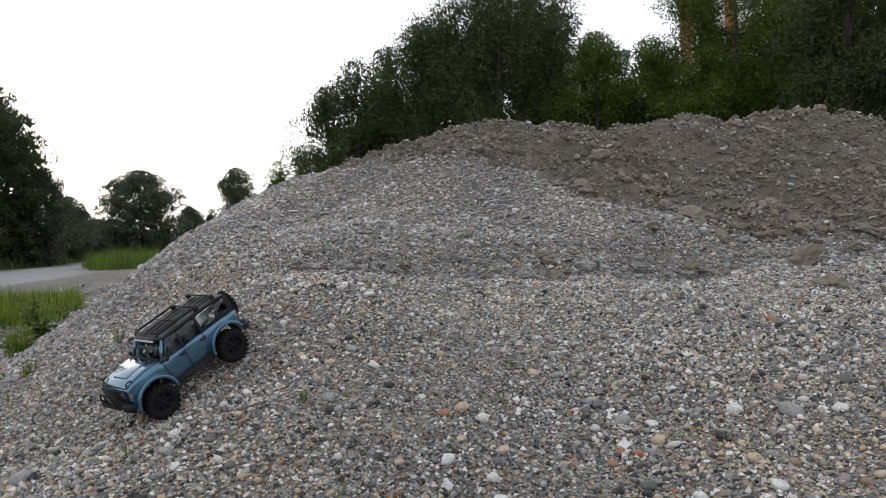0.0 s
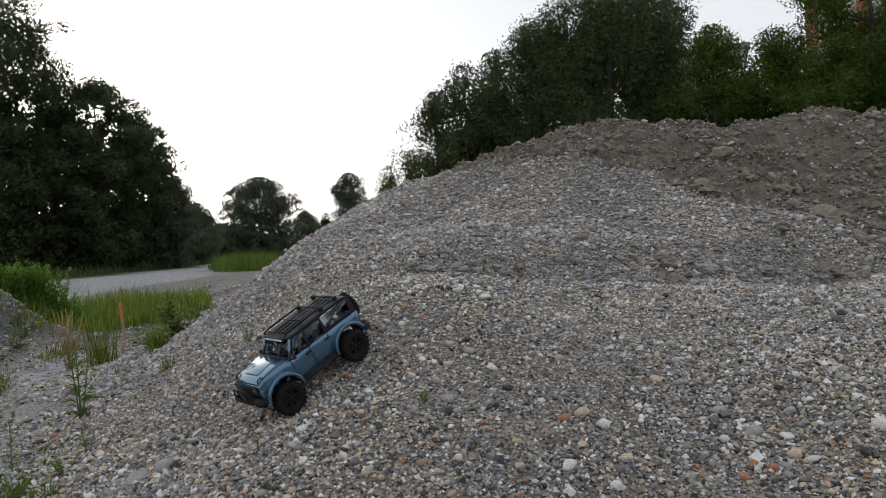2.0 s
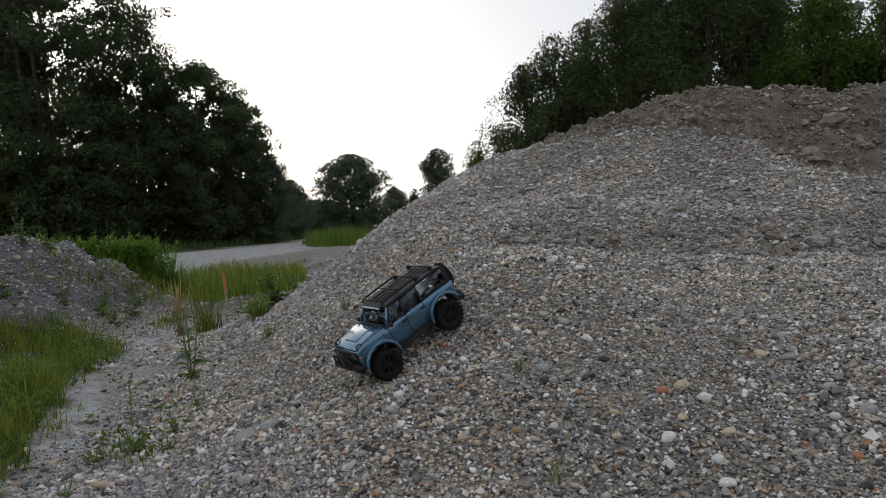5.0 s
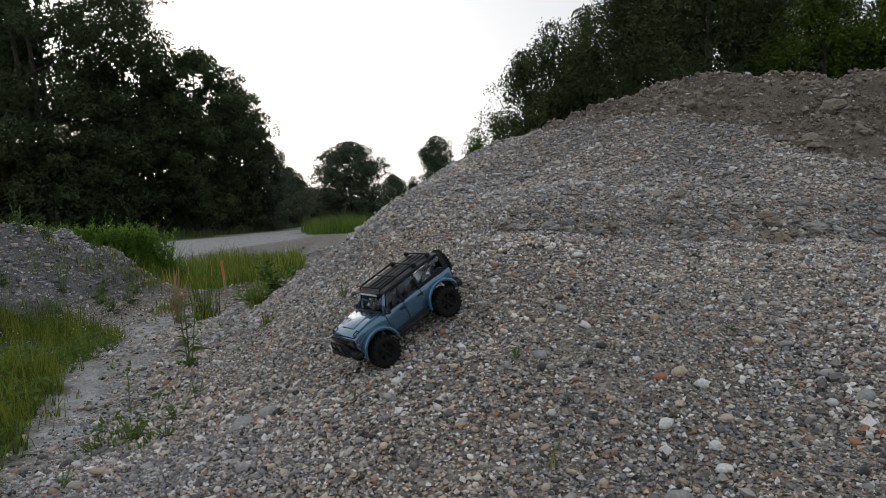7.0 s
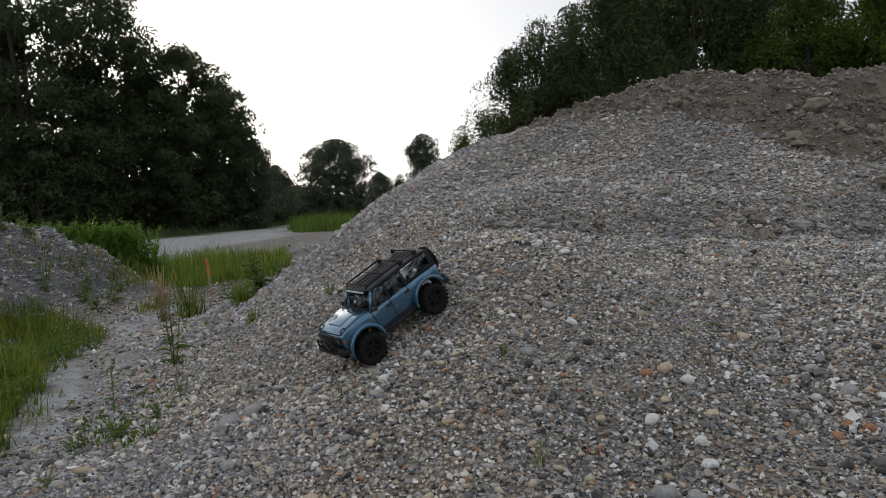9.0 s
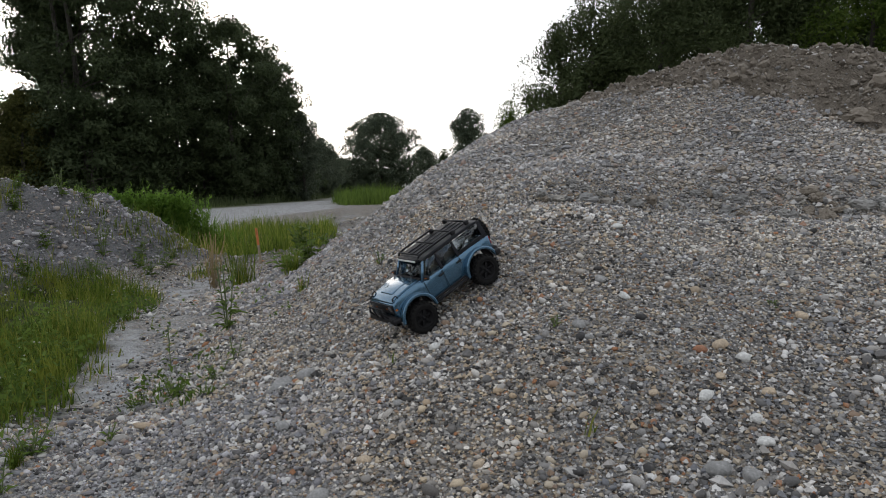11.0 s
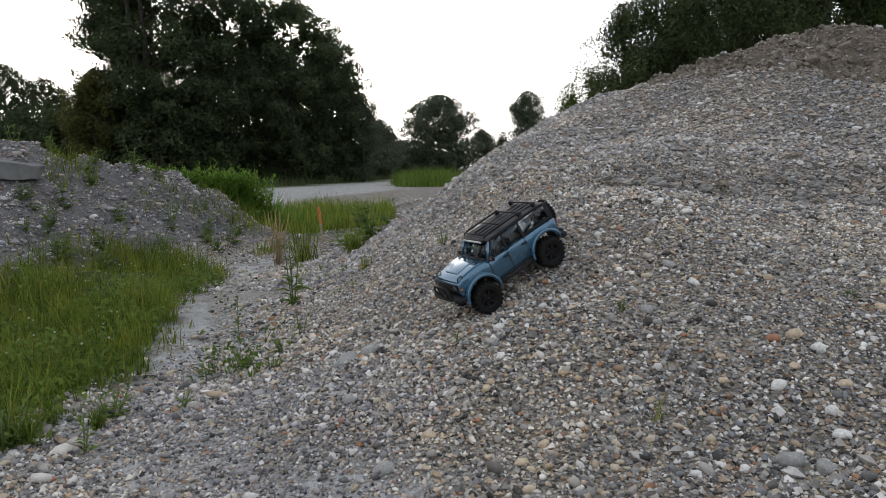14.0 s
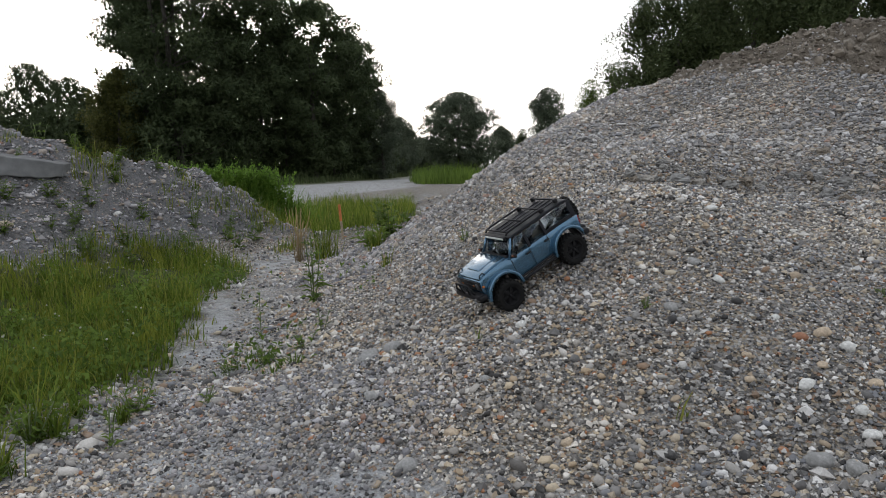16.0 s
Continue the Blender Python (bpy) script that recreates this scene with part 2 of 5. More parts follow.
# ---- the ground ----
# Earthworks: cx, cy, half-length, half-width, turn, height of each heap
PILES = [
    (-0.53, 5.69, 2.72, 0.90, -20, 0.904),
    (2.84, 7.12, 3.62, 2.14, -33, 1.203),
    (0.49, 3.79, 0.99, 1.60, 40, 0.400),
    (-0.77, 2.11, 0.98, 0.55, 8, 0.159),
    (1.63, 5.90, 2.44, 0.60, 13, 0.468),
    (0.10, 6.75, 1.69, 0.85, -2, 1.156),
    (3.51, 3.09, 2.47, 1.72, -22, 0.369),
    (-0.75, 2.88, 0.55, 1.13, 69, 0.265),
    (5.36, 8.97, 3.13, 4.29, -1, 0.838),
    (-0.16, 0.76, 1.04, 0.59, 26, 0.364),
    (1.91, 0.42, 1.15, 2.41, -23, 0.417),
    (-1.31, 4.35, 0.95, 1.62, 39, 0.783),
    (-6.87, 4.45, 1.68, 0.85, -33, 1.114),
    (-5.88, 5.69, 1.35, 0.69, -90, 0.838),
    (-5.46, 7.2, 0.6, 0.6, 0, -0.2),
    (-3.30, 6.20, 0.60, 0.80, 0, -0.15),
    (-5.18, 6.32, 0.42, 0.38, 35, 0.19),
]


def smooth01(t):
    t = np.clip(t, 0, 1)
    return t * t * (3 - 2 * t)


def soil_at(x, y):
    edge = np.interp(x, [-2.5, -1.24, -0.94, -0.32, 0.42, 0.72, 0.84, 1.13, 1.48, 1.66, 2.1, 2.5, 4.0, 6.0], [6.3, 5.9, 5.55, 5.26, 5.2, 5.08, 4.85, 4.68, 4.6, 4.4, 4.25, 4.05, 3.6, 3.3])
    d = y - edge + 0.06 * vnoise(x, y, 2.1, 3) + 0.07 * vnoise(x, y, 6.5, 4) + 0.04 * vnoise(x, y, 15, 19)
    return smooth01((d + 0.08) / 0.22) * smooth01((x + 3.2) / 0.6) * smooth01((10.8 - y) / 1.0)


def turf_at(x, y):
    """Turf beside the track, behind it and out to the tree belts."""
    edge = np.interp(y, [0.4, 1.4, 1.7, 2.1, 2.35, 2.7, 3.2, 4.3, 5.0], [-2.35, -2.32, -2.36, -2.32, -2.31, -2.68, -3.08, -3.6, -4.2])
    near = smooth01((edge - x + 0.14 * vnoise(x, y, 2.6, 8) + 0.12 * vnoise(x, y, 8, 18)) / 0.25) * smooth01((y - 1.15) / 0.5) * smooth01((5.2 - y) / 0.8) * smooth01((0.33 - heap_shape(x, y)) / 0.16) * smooth01((x + 6.8) / 1.0)
    u, v = (x + 5.9) * 0.85 + (y - 9.6) * 0.5, (y - 9.6) * 0.85 - (x + 5.9) * 0.5
    meadow = smooth01(1.5 - np.abs(u / 1.2) ** 2 - np.abs(v / 3.2) ** 2 + 0.3 * vnoise(x, y, 0.8, 9)) * smooth01((-0.495 * y - x + 0.12 * vnoise(x, y, 1.5, 10)) / 0.2)
    far = smooth01((np.hypot(x, y) - 19) / 3) * (1 - road_at(x, y)) * np.clip((x < road_mid(y)) + (y > 34) + (x > 1), 0, 1)
    return np.clip(near + meadow + far, 0, 1)


def road_mid(y):
    return np.interp(y, [9, 14, 20, 27, 36, 47, 70, 120], [-11.0, -13.0, -15.5, -17.2, -20.0, -22.5, -31.0, -52.0])


def road_half(y):
    return np.interp(y, [9, 14, 20, 27, 36, 47, 70], [1.6, 2.8, 4.0, 4.3, 2.8, 2.3, 2.0])


def road_at(x, y):
    """The pale track that runs away between the trees."""
    return smooth01((road_half(y) - np.abs(x - road_mid(y))) / 0.6 + 0.25 * vnoise(x, y, 0.9, 12)) * smooth01((y - 11) / 3)


def foot_line(x):
    """Where the upper heap comes down onto the shelf."""
    return np.interp(x, [-0.8, -0.4, -0.1, 0.3, 0.7, 1.15, 1.6, 2.1, 3.0], [3.6, 3.7, 3.83, 3.84, 3.87, 3.97, 4.07, 4.15, 4.2]) + 0.04 * vnoise(x, 0 * x + 3.8, 2.3, 15)


def heap_shape(x, y):
    z = 0.16 * np.tanh(np.hypot(x, y) / 7)
    for cx, cy, rx, ry, turn, h in PILES:
        c, s = math.cos(radians(turn)), math.sin(radians(turn))
        u, v = (c * (x - cx) + s * (y - cy)) / rx, (c * (y - cy) - s * (x - cx)) / ry
        z = z + h * np.exp(-(u * u + v * v))
    return z


def terrace(x, y):
    """The sandy ledges between the meadow and the heap: where they are, and their steps."""
    band = smooth01(1.3 - ((x + 0.44 * y) / (0.35 + 0.08 * y)) ** 2) * smooth01((y - 6.3) / 0.8) * smooth01((22 - y) / 4)
    return band, np.sin(9.0 * (x + 0.34 * y) + 2.2 * vnoise(x, y, 0.8, 16))


def height(x, y):
    x, y = np.asarray(x, float), np.asarray(y, float)
    soil = soil_at(x, y)
    z = heap_shape(x, y)
    near = smooth01((14 - np.hypot(x, y)) / 4)
    z = z + near * (0.024 * vnoise(x, y, 2.3, 1) + 0.013 * vnoise(x, y, 6.1, 2) + 0.004 * vnoise(x, y, 17, 5))
    z = z + soil * (-0.06 + 0.05 * vnoise(x, y, 2.4, 6) + 0.055 * vnoise(x, y, 5.2, 7) + 0.045 * vnoise(x, y, 11, 11))
    foot = foot_line(x)
    across = smooth01((x + 0.95) / 0.6) * smooth01((2.6 - x) / 1.2)
    climb = np.clip((y - foot) / 1.35, 0, 1)
    z = z + across * (0.12 * np.sin(np.pi * climb ** 0.72) - 0.055 * np.exp(-((y - foot + 0.04) / 0.2) ** 2))
    z = z + 0.035 * np.exp(-((x + 0.6) / 0.4) ** 2 - ((y - 3.32) / 0.28) ** 2)
    shelf, wave = terrace(x, y)
    z = z + shelf * 0.05 * np.tanh(3 * wave)
    bank = smooth01((-4.2 - x) / 0.5) * near
    return z + bank * (0.06 * vnoise(x, y, 2.2, 13) + 0.05 * vnoise(x, y, 5.0, 14) + 0.035 * vnoise(x, y, 11, 17)) - 0.03 * road_at(x, y)


def steps(fine_from, fine_to, step, growth, reach):
    mid = list(np.arange(fine_from, fine_to, step))
    lo, hi, d = [], [], step
    while hi == [] or hi[-1] < reach:
        d *= growth
        hi.append((hi[-1] if hi else mid[-1]) + d)
    d = step
    while lo == [] or lo[-1] > -reach:
        d *= growth
        lo.append((lo[-1] if lo else mid[0]) - d)
    return np.array(lo[::-1] + mid + hi)


gx, gy = steps(-7.4, 3.8, 0.05, 1.12, 900), steps(0.7, 7.6, 0.038, 1.06, 900)
GX, GY = np.meshgrid(gx, gy)
GZ = height(GX, GY)
idx = np.arange(GX.size).reshape(GX.shape)
quads = np.stack([idx[:-1, :-1], idx[:-1, 1:], idx[1:, 1:], idx[1:, :-1]], -1).reshape(-1, 4)
ground = new("ground", fast_mesh("ground", np.stack([GX, GY, GZ], -1).reshape(-1, 3), quads, M_GROUND))
tagged(ground, "grey gravel heap with brown earth ridge and pale silt track", "ground", kind="structure")
turf = turf_at(GX, GY)
silt = np.clip(road_at(GX, GY) + smooth01((0.17 - GZ) / 0.07) * smooth01((26 - np.hypot(GX, GY)) / 8), 0, 1) * (1 - turf)
ledge, wave = terrace(GX, GY)
# dark earth tone on the step faces, which also paints in their faint shade
step_face = ledge * np.exp(-((wave + 0.1) / 0.35) ** 2) * smooth01(0.6 + vnoise(GX, GY, 2.6, 59))
for layer, values in (("soil", np.clip(soil_at(GX, GY) + 0.75 * step_face, 0, 1)), ("bank_grey", 0.75 * smooth01((-4.0 - GX) / 0.4) * smooth01((GZ - 0.2) / 0.12) * (GY < 9)), ("silt", silt * (1 - 0.9 * step_face)), ("turf", turf)):
    ground.data.attributes.new(layer, "FLOAT", "POINT").data.foreach_set("value", values.ravel().astype(np.float32))

# ---- trees ----
rng = np.random.default_rng(7)


def tube(points, radii, sides=7):
    """Vertices and quads of a tapered tube along points."""
    pts = np.asarray(points, float)
    vs, fs = [], []
    ang = np.linspace(0, 2 * np.pi, sides, endpoint=False)
    for k, p in enumerate(pts):
        d = pts[min(k + 1, len(pts) - 1)] - pts[max(k - 1, 0)]
        d /= np.linalg.norm(d) + 1e-9
        a = np.cross(d, (0.3, 0.9, 0.2))
        a /= np.linalg.norm(a) + 1e-9
        b = np.cross(d, a)
        vs.append(p + radii[k] * (np.cos(ang)[:, None] * a + np.sin(ang)[:, None] * b))
        if k:
            for s in range(sides):
                t = (s + 1) % sides
                fs.append(((k - 1) * sides + s, (k - 1) * sides + t, k * sides + t, k * sides + s))
    return np.concatenate(vs), np.array(fs)


def leaves(centres, size, droop=0.3):
    """A pointed leaf spray at each centre."""
    n = len(centres)
    d = rng.normal(size=(n, 3))
    d[:, 2] -= droop
    d /= np.linalg.norm(d, axis=1)[:, None]
    w = np.cross(d, rng.normal(size=(n, 3)))
    w /= np.linalg.norm(w, axis=1)[:, None] + 1e-9
    s = (size * rng.uniform(0.55, 1.35, n))[:, None]
    tri = np.stack([centres - d * s * 0.5 - w * s * 0.12, centres + d * s * 0.1 + w * s * 0.42, centres + d * s * 0.62 - w * s * 0.1], 1)
    return tri.reshape(-1, 3), np.arange(n * 3).reshape(-1, 3)


def sprays(centres, d, face, size):
    """A kite-shaped leaf at each centre along d, turned towards face."""
    w = np.cross(d, face)
    w /= np.linalg.norm(w, axis=1)[:, None] + 1e-9
    d = d / (np.linalg.norm(d, axis=1)[:, None] + 1e-9)
    s = size[:, None]
    tri = np.stack([centres - d * s * 0.55 - w * s * 0.1, centres + d * s * 0.05 + w * s * 0.4, centres + d * s * 0.65 - w * s * 0.08], 1)
    return tri.reshape(-1, 3), np.arange(len(centres) * 3).reshape(-1, 3)


def tree(name, x, y, tall, wide, low, count, leaf, material, label, lean=0.0, shape=0.55, limbs=14, clump=1.0, group="", fork=1, fill=0.35, rise=0.2, thick=1.0):
    """Tapered trunk with limbs, and a crown of leaf sprays gathered in uneven clumps. shape: height of the widest part."""
    z0 = float(height(x, y)) - 0.05
    root = thing(name, pose(x, y, z0, 0, 0, 0), label, "tree", group)
    tips = []
    for f in range(fork):
        bx, by = (rng.uniform(-0.25, 0.25, 2) * wide * (fork > 1))
        base = np.array([bx * 0.4, by * 0.4, 0])
        n = 8
        trunk = [base + np.array([bx * k / n + lean * (k / n) ** 2 + 0.03 * tall * 0.3 * math.sin(k * 1.3 + f), by * k / n, tall * 0.9 * k / n]) for k in range(n + 1)]
        r0 = (tall * 0.016 + 0.03) * (0.6 if fork > 1 else 1)
        mesh_part("trunk", fast_mesh("trunk", *tube(trunk, [r0 * (1 - 0.9 * k / n) + 0.008 for k in range(n + 1)]), M_BARK), root)
        for k in range(limbs):
            h = rng.uniform(max(low / tall, 0.08) * 0.8, 0.95)
            p = np.array(trunk[min(n, int(h * n))])
            a = rng.uniform(0, 2 * np.pi)
            span = wide * (0.5 if fork == 1 else 0.36) * np.clip(1.1 - abs(h - shape) / max(shape, 1 - shape) * 0.8, 0.2, 1) * rng.uniform(0.7, 1.1) * (0.7 if thick > 1 else 0.85 if wide > 8.7 else 0.75)
            lift = span * rng.uniform(0.25, 0.9)
            end = p + np.array([math.cos(a) * span, math.sin(a) * span, lift])
            midp = (p + end) / 2 + np.array([0, 0, -0.1 * span])
            mesh_part("limb", fast_mesh("limb", *tube([p, midp, end], [r0 * 0.35 * (1.1 - h) + 0.012, r0 * 0.22 * (1.1 - h) + 0.008, 0.006 + 0.0012 * wide], 5), M_BARK), root)
            tips += [end, (end + midp) / 2] + [midp] * (wide < 10)
    ball = clump * (0.15 + 0.115 * tall ** 0.5) * max(1, wide / (3.5 + 0.03 * math.hypot(x, y))) ** 0.6
    clumps = [] if thick > 1 else list(tips)
    for _ in range(int((60 + 26 * wide * (tall - low) / (ball * 14)) * thick)):
        h = rng.uniform(0, 1)
        prof = 1 - (abs(h - shape) / (shape if h < shape else 1 - shape)) ** 2.4
        rad = max(wide * 0.5 * math.sqrt(max(prof, 0.05)) * rng.uniform(0.25, 1.12) ** 0.5 - ball * 0.95, 0)
        a = rng.uniform(0, 2 * np.pi)
        clumps.append(np.array([math.cos(a) * rad + lean * h * h, math.sin(a) * rad, low + (tall - low) * h - ball * 0.75 * h]))
    clumps = np.array(clumps)
    out = clumps - np.array([0, 0, 1]) * clumps[:, 2:3]
    out /= np.linalg.norm(out, axis=1)[:, None] + 0.3 * wide
    # each clump is a ragged dome of leaves, thick on its upper and outer side
    span = ball * rng.uniform(0.6, 1.25, len(clumps))
    which = rng.choice(len(clumps), count, p=span ** 2 / np.sum(span ** 2))
    d = rng.normal(size=(count, 3)) + out[which] * 0.8 + np.array([0, 0, 0.25 + rise])
    d /= np.linalg.norm(d, axis=1)[:, None]
    lumps = 1 + 0.3 * vnoise(d[:, 0] * 1.7 + which * 3.1, d[:, 1] * 1.7 + d[:, 2] * 1.3, 1.6, 55)
    shell = span[which] * lumps * (1 - 0.55 * rng.uniform(0, 1, count) ** 2 + 0.1 * rng.normal(size=count))
    squash = np.array([1, 1, 0.6 if wide > 8.7 else 0.8 + rise * 0.5])
    pts = clumps[which] + d * squash * shell[:, None]
    core, full = count // 7, int(count * fill)
    pts[:core] = clumps[which[:core]] * np.array([0.72, 0.72, 0.97]) + rng.normal(size=(core, 3)) * ball * 0.25
    h, a = rng.uniform(0, 1, full) ** 0.85, rng.uniform(0, 2 * np.pi, full)
    prof = np.clip(1 - (np.abs(h - shape) / np.where(h < shape, shape, 1 - shape)) ** 2.4, 0.03, 1)
    rad = wide * 0.36 * np.sqrt(prof) * rng.uniform(0.05, 1, full) ** 0.5 * (1 + 0.2 * vnoise(a * 1.6 + x, h * tall, 0.9, 51))
    pts[core:core + full] = np.stack([np.cos(a) * rad + lean * h * h, np.sin(a) * rad, low + (tall - low) * h], 1)
    pts[:, 2] = np.maximum(pts[:, 2], 0.15)
    size = leaf * rng.uniform(0.6, 1.3, count) * np.where(np.arange(count) < core, 2.0, 1.0)
    along = np.array([0, 0, rise - 0.4]) + d * 0.5 + 0.8 * rng.normal(size=(count, 3))
    face = d + np.array([0, 0, 0.4]) + 0.32 * rng.normal(size=(count, 3))
    mesh_part("crown", fast_mesh("crown", *sprays(pts, along, face, size), material, False), root)
    return root


def polar(deg, dist):
    return -math.sin(radians(deg)) * dist, math.cos(radians(deg)) * dist


TREES = [  # bearing to the left, distance, height, width, crown from, leaves, leaf size, look, widest
    ("poplar_tree", 8.6, 25, 6.1, 2.9, 0.3, 11400, 0.102, "poplar", 0.45), ("poplar_tree", 6.3, 24, 6.7, 3.3, 0.3, 12350, 0.102, "poplar", 0.5),
    ("poplar_tree", 3.8, 25, 7.4, 3.6, 0.3, 13300, 0.102, "poplar", 0.5), ("poplar_tree", 1.2, 23, 7.6, 3.6, 0.3, 19760, 0.087, "poplar", 0.5),
    ("poplar_tree", -1.8, 22, 8.4, 3.8, 0.3, 24700, 0.083, "poplar", 0.55), ("poplar_tree", -4.9, 21, 8.6, 3.8, 0.3, 27170, 0.083, "poplar", 0.55),
    ("poplar_tree", -7.6, 22, 8.3, 3.0, 0.3, 22230, 0.083, "poplar", 0.55), ("pine_tree", -9.6, 27, 9.9, 2.3, 3.0, 7980, 0.111, "dark", 0.75),
    ("acacia_tree", -12.4, 21, 6.4, 3.6, 0.3, 24700, 0.087, "fresh", 0.55), ("acacia_tree", -16.6, 22, 6.3, 3.8, 0.3, 24700, 0.087, "fresh", 0.55),
    ("acacia_tree", -20.6, 20, 5.4, 3.6, 0.3, 20000, 0.079, "fresh", 0.55), ("acacia_tree", -22.5, 23, 9.4, 4.6, 1.6, 30000, 0.079, "fresh", 0.7), ("acacia_tree", -27.2, 20, 8.8, 3.4, 0.3, 24000, 0.079, "fresh", 0.5),
    ("willow_tree", -29.8, 18, 9.5, 3.9, 0.3, 32110, 0.079, "poplar", 0.5), ("willow_tree", -33.2, 20, 9.8, 3.8, 0.3, 15200, 0.093, "poplar", 0.55), ("willow_tree", -36.5, 18, 9.0, 4.2, 0.3, 19760, 0.087, "poplar", 0.5),
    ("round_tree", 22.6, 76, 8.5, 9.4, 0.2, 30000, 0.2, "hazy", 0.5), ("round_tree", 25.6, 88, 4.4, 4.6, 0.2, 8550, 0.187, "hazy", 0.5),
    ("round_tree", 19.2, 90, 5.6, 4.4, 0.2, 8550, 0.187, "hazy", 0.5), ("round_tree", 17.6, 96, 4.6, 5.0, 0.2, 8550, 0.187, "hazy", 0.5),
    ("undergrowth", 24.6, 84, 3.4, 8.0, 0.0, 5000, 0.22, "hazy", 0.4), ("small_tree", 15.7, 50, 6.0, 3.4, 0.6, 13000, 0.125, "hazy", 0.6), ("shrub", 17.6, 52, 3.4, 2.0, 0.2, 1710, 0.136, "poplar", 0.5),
    ("shrub", 12.5, 30, 4.2, 1.7, 0.4, 5700, 0.076, "fresh", 0.6), ("shrub", 10.9, 28, 4.4, 1.4, 0.4, 4940, 0.076, "fresh", 0.6),
    ("black_poplar", 42.4, 27, 11.8, 7.0, 0.4, 52000, 0.128, "dark", 0.62), ("black_poplar", 45.8, 28, 8.6, 3.6, 4.2, 18000, 0.128, "dark", 0.55), ("black_poplar", 33.8, 28, 7.2, 5.2, 0.3, 28500, 0.128, "dark", 0.5),
    ("black_poplar", 38.2, 29, 9.0, 5.8, 0.3, 22800, 0.136, "dark", 0.45), ("black_poplar", 46.5, 29, 4.0, 3.6, 0.3, 15000, 0.136, "dark", 0.45),
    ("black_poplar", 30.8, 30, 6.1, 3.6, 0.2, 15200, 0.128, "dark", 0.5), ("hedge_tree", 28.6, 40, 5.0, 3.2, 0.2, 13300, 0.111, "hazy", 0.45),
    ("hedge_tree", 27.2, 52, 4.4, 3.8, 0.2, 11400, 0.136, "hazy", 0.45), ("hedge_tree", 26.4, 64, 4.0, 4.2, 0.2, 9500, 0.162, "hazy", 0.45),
    ("spruce_tree", 53.1, 34, 5.2, 4.0, 0.2, 11400, 0.111, "dark", 0.2), ("spruce_tree", 50.6, 36, 4.9, 3.6, 0.2, 10450, 0.119, "dark", 0.25),
    ("spruce_tree", 56.0, 34, 4.4, 3.2, 0.2, 10450, 0.119, "dark", 0.3), ("undergrowth", 29.4, 33, 2.0, 3.4, 0.0, 4940, 0.145, "dark", 0.4), ("undergrowth", 32.4, 29, 2.2, 3.6, 0.0, 5700, 0.136, "dark", 0.4),
    ("undergrowth", 36.0, 28.5, 2.7, 3.8, 0.0, 5700, 0.136, "dark", 0.4), ("undergrowth", 40.0, 27, 3.1, 3.8, 0.0, 5700, 0.136, "dark", 0.4), ("undergrowth", 42.6, 29, 2.8, 4.4, 0.0, 6500, 0.136, "dark", 0.4), ("undergrowth", 45.8, 28, 2.8, 4.2, 0.0, 6500, 0.136, "dark", 0.4), ("undergrowth", 43.5, 26, 3.2, 3.8, 0.0, 5700, 0.136, "dark", 0.4),
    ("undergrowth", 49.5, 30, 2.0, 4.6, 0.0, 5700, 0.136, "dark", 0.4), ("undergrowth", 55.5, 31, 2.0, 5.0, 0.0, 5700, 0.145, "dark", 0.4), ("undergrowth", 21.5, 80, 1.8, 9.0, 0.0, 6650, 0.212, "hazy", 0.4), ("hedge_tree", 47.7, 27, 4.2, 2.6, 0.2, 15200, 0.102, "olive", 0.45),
]
LOOKS = {"poplar": M_POPLAR, "dark": M_DARK, "fresh": M_FRESH, "olive": M_OLIVE, "hazy": M_HAZED}
# the wood goes on behind the front row
for bearing, dist, tall, wide in [(6.4, 31, 5.6, 3.2), (4.0, 31, 7.4, 4.6), (-0.5, 29, 8.4, 4.6), (-5.0, 28, 9.2, 4.8), (-8.6, 29, 7.4, 4.0), (-13.5, 28, 6.2, 4.8), (-18.0, 28, 7.0, 4.8), (-22.5, 27, 7.2, 4.8), (-27.0, 25, 7.6, 4.8), (-31.5, 24, 9.0, 4.6), (-36, 24, 9.0, 4.6)]:
    TREES.append(("wood_tree", bearing, dist, tall, wide, 0.1, 6000, 0.23, "dark", 0.45))
for bearing, dist, tall, wide in [(31.5, 38, 6.4, 5.0), (36.0, 36, 7.4, 6.0), (40.8, 36, 8.0, 6.0), (46.0, 36, 4.0, 6.0), (51.5, 42, 4.3, 6.4), (57.0, 42, 4.4, 6.4)]:
    TREES.append(("wood_tree", bearing, dist, tall, wide, 0.1, 8000, 0.27, "dark", 0.45))
TREE_WORDS = {"poplar_tree": "tall grey-green poplar behind the earth ridge", "pine_tree": "dark ragged pine rising behind the poplars",
              "acacia_tree": "fresh green acacia with airy foliage", "willow_tree": "broad grey-green willow with dense foliage",
              "round_tree": "dark rounded tree far down the track", "small_tree": "small dark tree beyond the gravel heap", "shrub": "light green shrub behind the gravel heap",
              "black_poplar": "large dark poplar against the evening sky", "hedge_tree": "low dark tree in the belt along the track", "wood_tree": "dark leafy tree deep in the wood", "undergrowth": "dark undergrowth below the tree belt", "spruce_tree": "dark spruce behind the gravel bank"}
